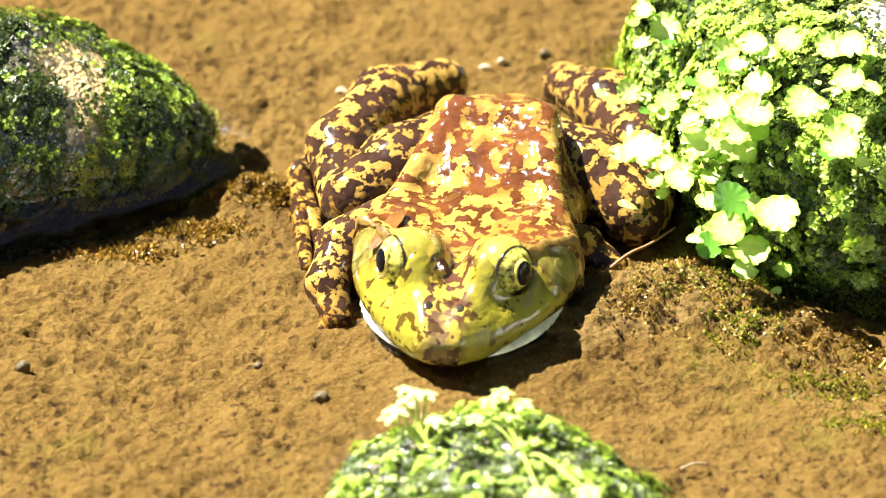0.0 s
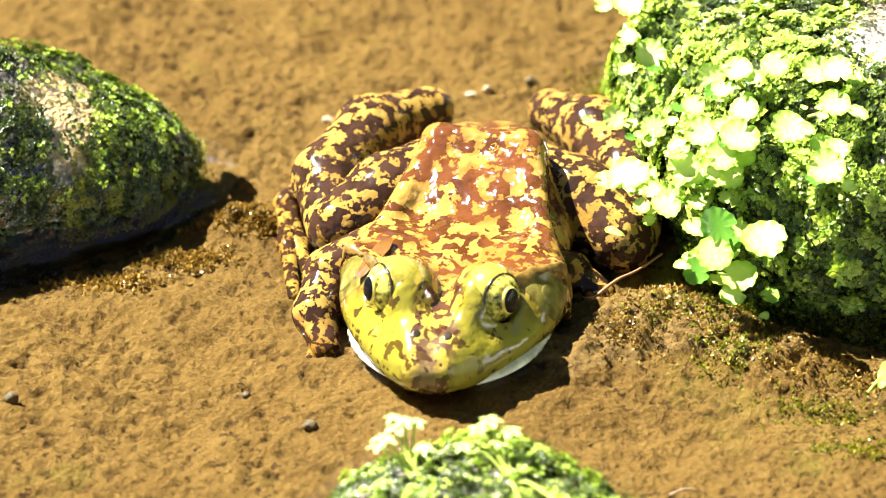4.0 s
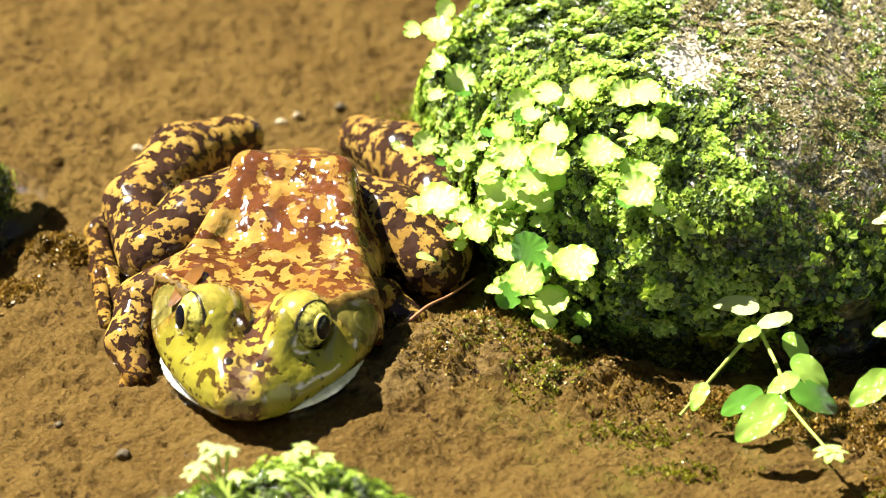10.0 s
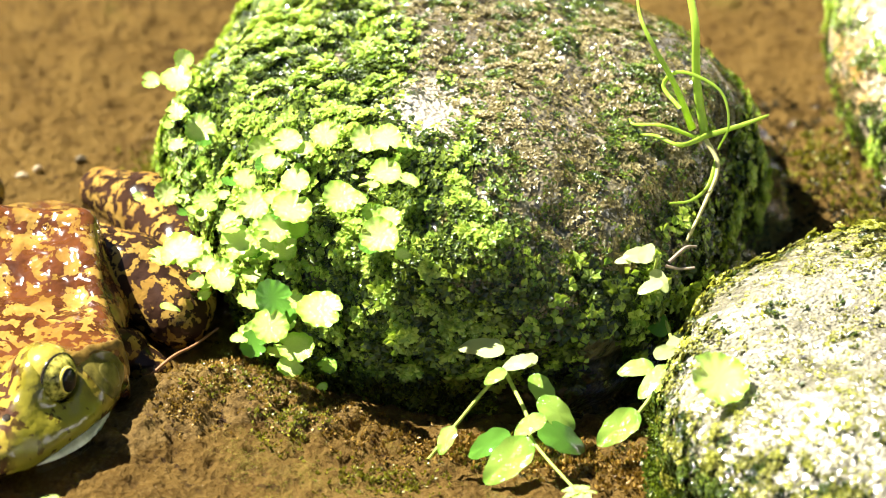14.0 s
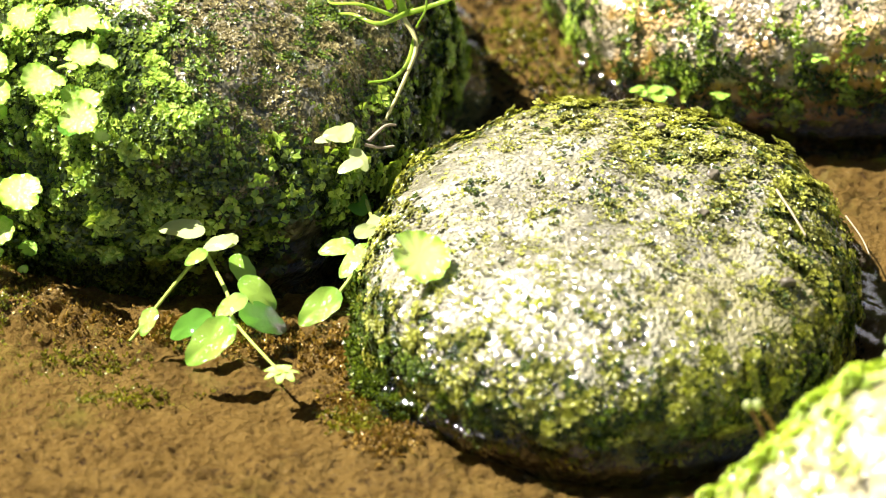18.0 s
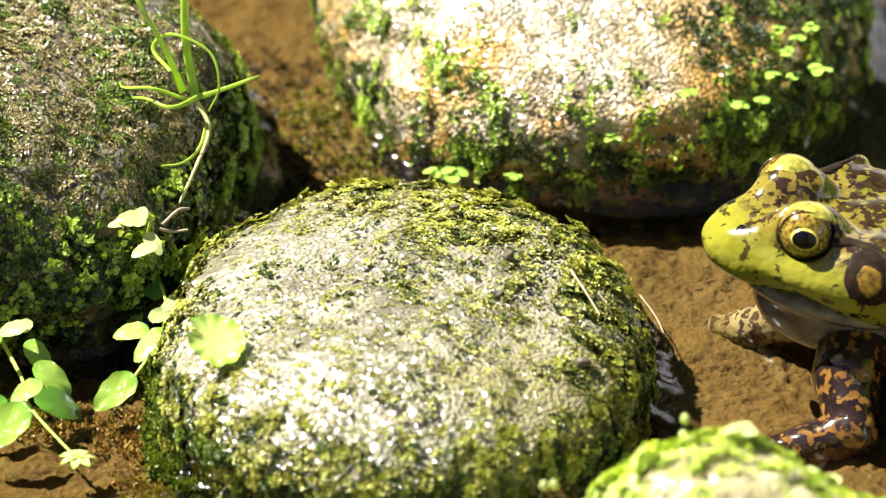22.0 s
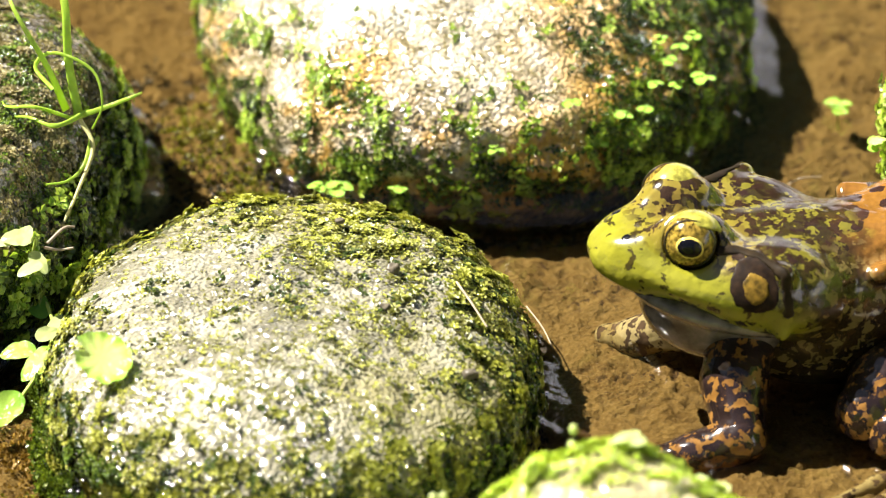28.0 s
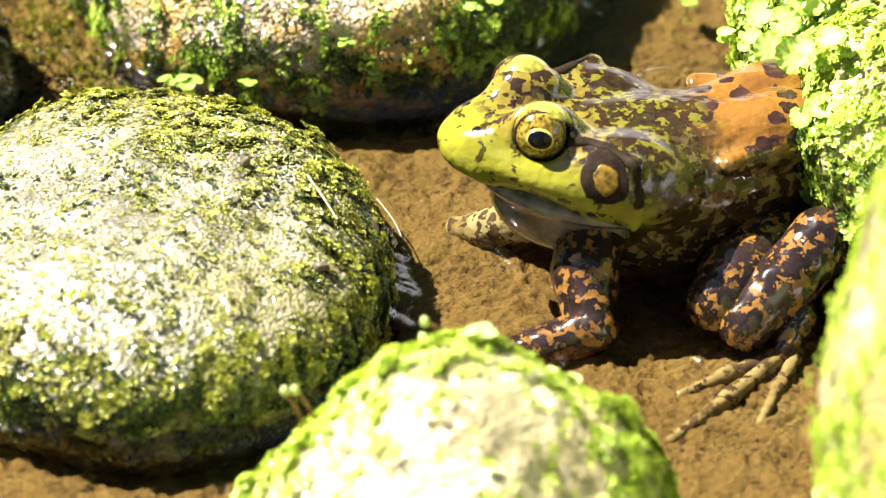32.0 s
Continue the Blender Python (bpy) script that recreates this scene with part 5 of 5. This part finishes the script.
tagged(rootlet, "thin pale rootlet creeping over a mossy stone", "rootlet")
straw = mesh_part("straw", tube_mesh("straw", FLOATING_STRAW, 0.25, 0.2), TWIG)
tagged(straw, "hair-thin pale straw floating beside a stone", "straw")
straw = mesh_part("straw", tube_mesh("straw", [(61.6, -103, -4.5), (65, -102, -3.5), (68.3, -100.5, -4.5)], 0.4, 0.25), TWIG)
tagged(straw, "short pale straw lying on mud", "straw")

# ---- small stones and debris ----
PALE_PEBBLE = plain("pale_pebble", (0.46, 0.40, 0.30), 0.3, 0.3, 400, 0.6)
for x, y, r, mat, label in ((12, 111, 1.7, PALE_PEBBLE, "small pale pebble half sunk in mud"), (16.5, 113, 1.4, PALE_PEBBLE, "small pale pebble half sunk in mud"),
                            (-28.5, 91, 1.6, PALE_PEBBLE, "small pale pebble half sunk in mud"), (-32, -66, 2.0, PEBBLE, "small dark pebble half sunk in mud"),
                            (-111, -55, 2.2, PEBBLE, "small dark pebble half sunk in mud"), (29, 118, 1.8, PEBBLE, "small dark pebble half sunk in mud"), (-49, -49, 1.3, PEBBLE, "small dark pebble half sunk in mud")):
    v, f = net(lambda p: ball(p, (0, 0, 0), (r, r * 0.75, r * 0.7)) + 0.4 * vnoise(p * 0.8, int(y) + 200), np.full(3, -4.0), np.full(3, 4.0), 0.5)
    ob = mesh_part("pebble", fast_mesh("pebble", v, f), mat)
    ob.location = (x * MM, y * MM, (float(bed_height(np.array([x * 1.0]), np.array([y * 1.0]))[0]) + 0.3 * r) * MM)
    tagged(ob, label, "pebble", "pebbles on the mud")

for x, y, z, r in ((272, -47, 33, 1.9), (267, -63, 31, 1.7), (285, -92, 26, 2.2), (262, -20, 33, 1.3)):
    v, f = net(lambda p: ball(p, (0, 0, 0), (r * 1.0, r * 0.75, r * 0.6)) + 0.55 * vnoise(p * 0.9, int(x)), np.full(3, -4.0), np.full(3, 4.0), 0.5)
    ob = mesh_part("pebble", fast_mesh("pebble", v, f), PEBBLE)
    ob.location = (x * MM, y * MM, z * MM)
    tagged(ob, "small wet grey-brown pebble on a flat stone", "pebble", "pebbles on the flat stone")


def bed_growth(spots, count, size, mat, label, seed):
    """Loose tufts on the mud, thick at each spot (x, y, radius along, radius across)."""
    rng = np.random.default_rng(seed)
    k = rng.integers(0, len(spots), count)
    sp = np.array(spots, float)[k]
    xy = sp[:, :2] + rng.normal(size=(count, 2)) * sp[:, 2:] * 0.5
    return tufts(xy[:, 0], xy[:, 1], size, mat, label, rng)


def tufts(x, y, size, mat, label, rng, grow=0):
    base = np.repeat(np.column_stack([x, y, bed_height(x, y) + grow * rng.random(len(x))]), 6, 0)
    m = len(base)
    way = rng.normal(size=(m, 3)) + np.array((0, 0, 0.7))
    way /= np.linalg.norm(way, axis=1)[:, None]
    side = np.cross(way, rng.normal(size=(m, 3)))
    side /= np.linalg.norm(side, axis=1)[:, None]
    ln = rng.uniform(size[0], size[1], (m, 1))
    base = base + way * ln * 0.2
    verts = np.stack([base, base + way * ln * 0.5 + side * ln * 0.3, base + way * ln, base + way * ln * 0.5 - side * ln * 0.3], 1).reshape(-1, 3)
    ob = mesh_part("algae", fast_mesh("algae", verts * MM, np.arange(m * 4).reshape(-1, 4), False), mat)
    return tagged(ob, label, "algae", kind="stuff")


bed_growth([(58, -20, 14, 14), (72, -26, 18, 12), (90, -34, 18, 12), (66, -6, 12, 8), (104, -44, 16, 9), (50, -34, 9, 9)], 1100, (0.6, 1.4), ALGAE, "brown fuzzy algae over heaped silt", 201)
bed_growth([(70, -20, 20, 14), (88, -12, 12, 6), (104, -60, 18, 8), (112, -78, 14, 6), (80, -40, 10, 8)], 800, (0.6, 1.5), ALGAE_GREEN, "yellow-green algae film on mud", 202)
bed_growth([(-54, 40, 12, 6), (-44, 34, 8, 4), (-66, 20, 14, 6), (-88, 8, 14, 6)], 1000, (0.8, 1.8), ALGAE, "dark algae shreds beside a stone", 203)
bed_growth([(172, -88, 8, 10), (178, -104, 8, 8), (150, -52, 14, 10), (128, -46, 12, 6), (170, -60, 10, 12)], 1800, (0.8, 1.8), ALGAE, "dark algae between two stones", 204)
bed_growth([(172, -92, 7, 10), (140, -48, 14, 7)], 700, (0.8, 1.8), ALGAE_GREEN, "green algae between two stones", 205)
bed_growth([(-84, 92, 10, 8), (-70, 74, 8, 8), (52, 112, 9, 14), (60, 90, 8, 12)], 900, (0.6, 1.5), ALGAE_GREEN, "green algae round a stone's edge", 206)

# darkens the channel: dull mud, with the mound's shade painted in
bed_growth([(230, 78, 26, 22), (242, 46, 18, 16), (222, 118, 26, 26), (262, 30, 10, 6)], 1000, (0.8, 2.0), SHADE_TUFTS, "dark tufts for dull mud and painted shade between stones", 207)
bed_growth([(238, 96, 18, 22), (250, 60, 10, 18)], 500, (0.8, 2.0), ALGAE_GREEN, "olive algae on mud beside a rusty stone", 208)


def fringe(key, lo, hi, count, reach, label, seed, mat=SHADE_TUFTS, size=(0.7, 1.6), grow=0):
    """Short growth on the bed along a stone's foot, between two headings in degrees; the default dark tufts paint shade
    there.
    """
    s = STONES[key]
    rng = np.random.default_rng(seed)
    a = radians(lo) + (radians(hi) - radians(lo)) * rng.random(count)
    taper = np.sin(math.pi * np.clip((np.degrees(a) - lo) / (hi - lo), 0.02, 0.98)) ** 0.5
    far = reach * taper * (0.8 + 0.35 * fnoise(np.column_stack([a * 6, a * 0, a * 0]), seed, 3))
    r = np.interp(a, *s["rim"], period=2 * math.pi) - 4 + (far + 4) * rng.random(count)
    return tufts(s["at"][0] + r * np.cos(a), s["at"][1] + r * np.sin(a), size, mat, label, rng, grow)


# dark strips of tufts where shade lies at the stones' feet
for key, lo, hi, label, reach in (("mound", -75, 60, "dark tufts standing in for shade at a mossy stone's foot", 13), ("flat", -60, 80, "dark tufts standing in for shade beside a flat stone", 13),
                           ("rusty", -150, 60, "dark tufts standing in for shade beside a rusty stone", 13), ("left", -120, 0, "dark tufts standing in for shade beside a dark stone", 9)):
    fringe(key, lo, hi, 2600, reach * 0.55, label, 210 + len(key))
fringe("mound", -150, -88, 2600, 7, "green wet moss creeping from a stone into water", 231, MOSS, (1.0, 2.2), 9)
fringe("mound", -150, -88, 900, 6, "bright moss tips at a stone's foot", 232, MOSS_BRIGHT, (1.0, 2.0), 11)
fringe("flat", 150, 215, 2500, 9, "olive moss and silt at a flat stone's foot", 233, MOSS, (0.8, 1.8), 7)
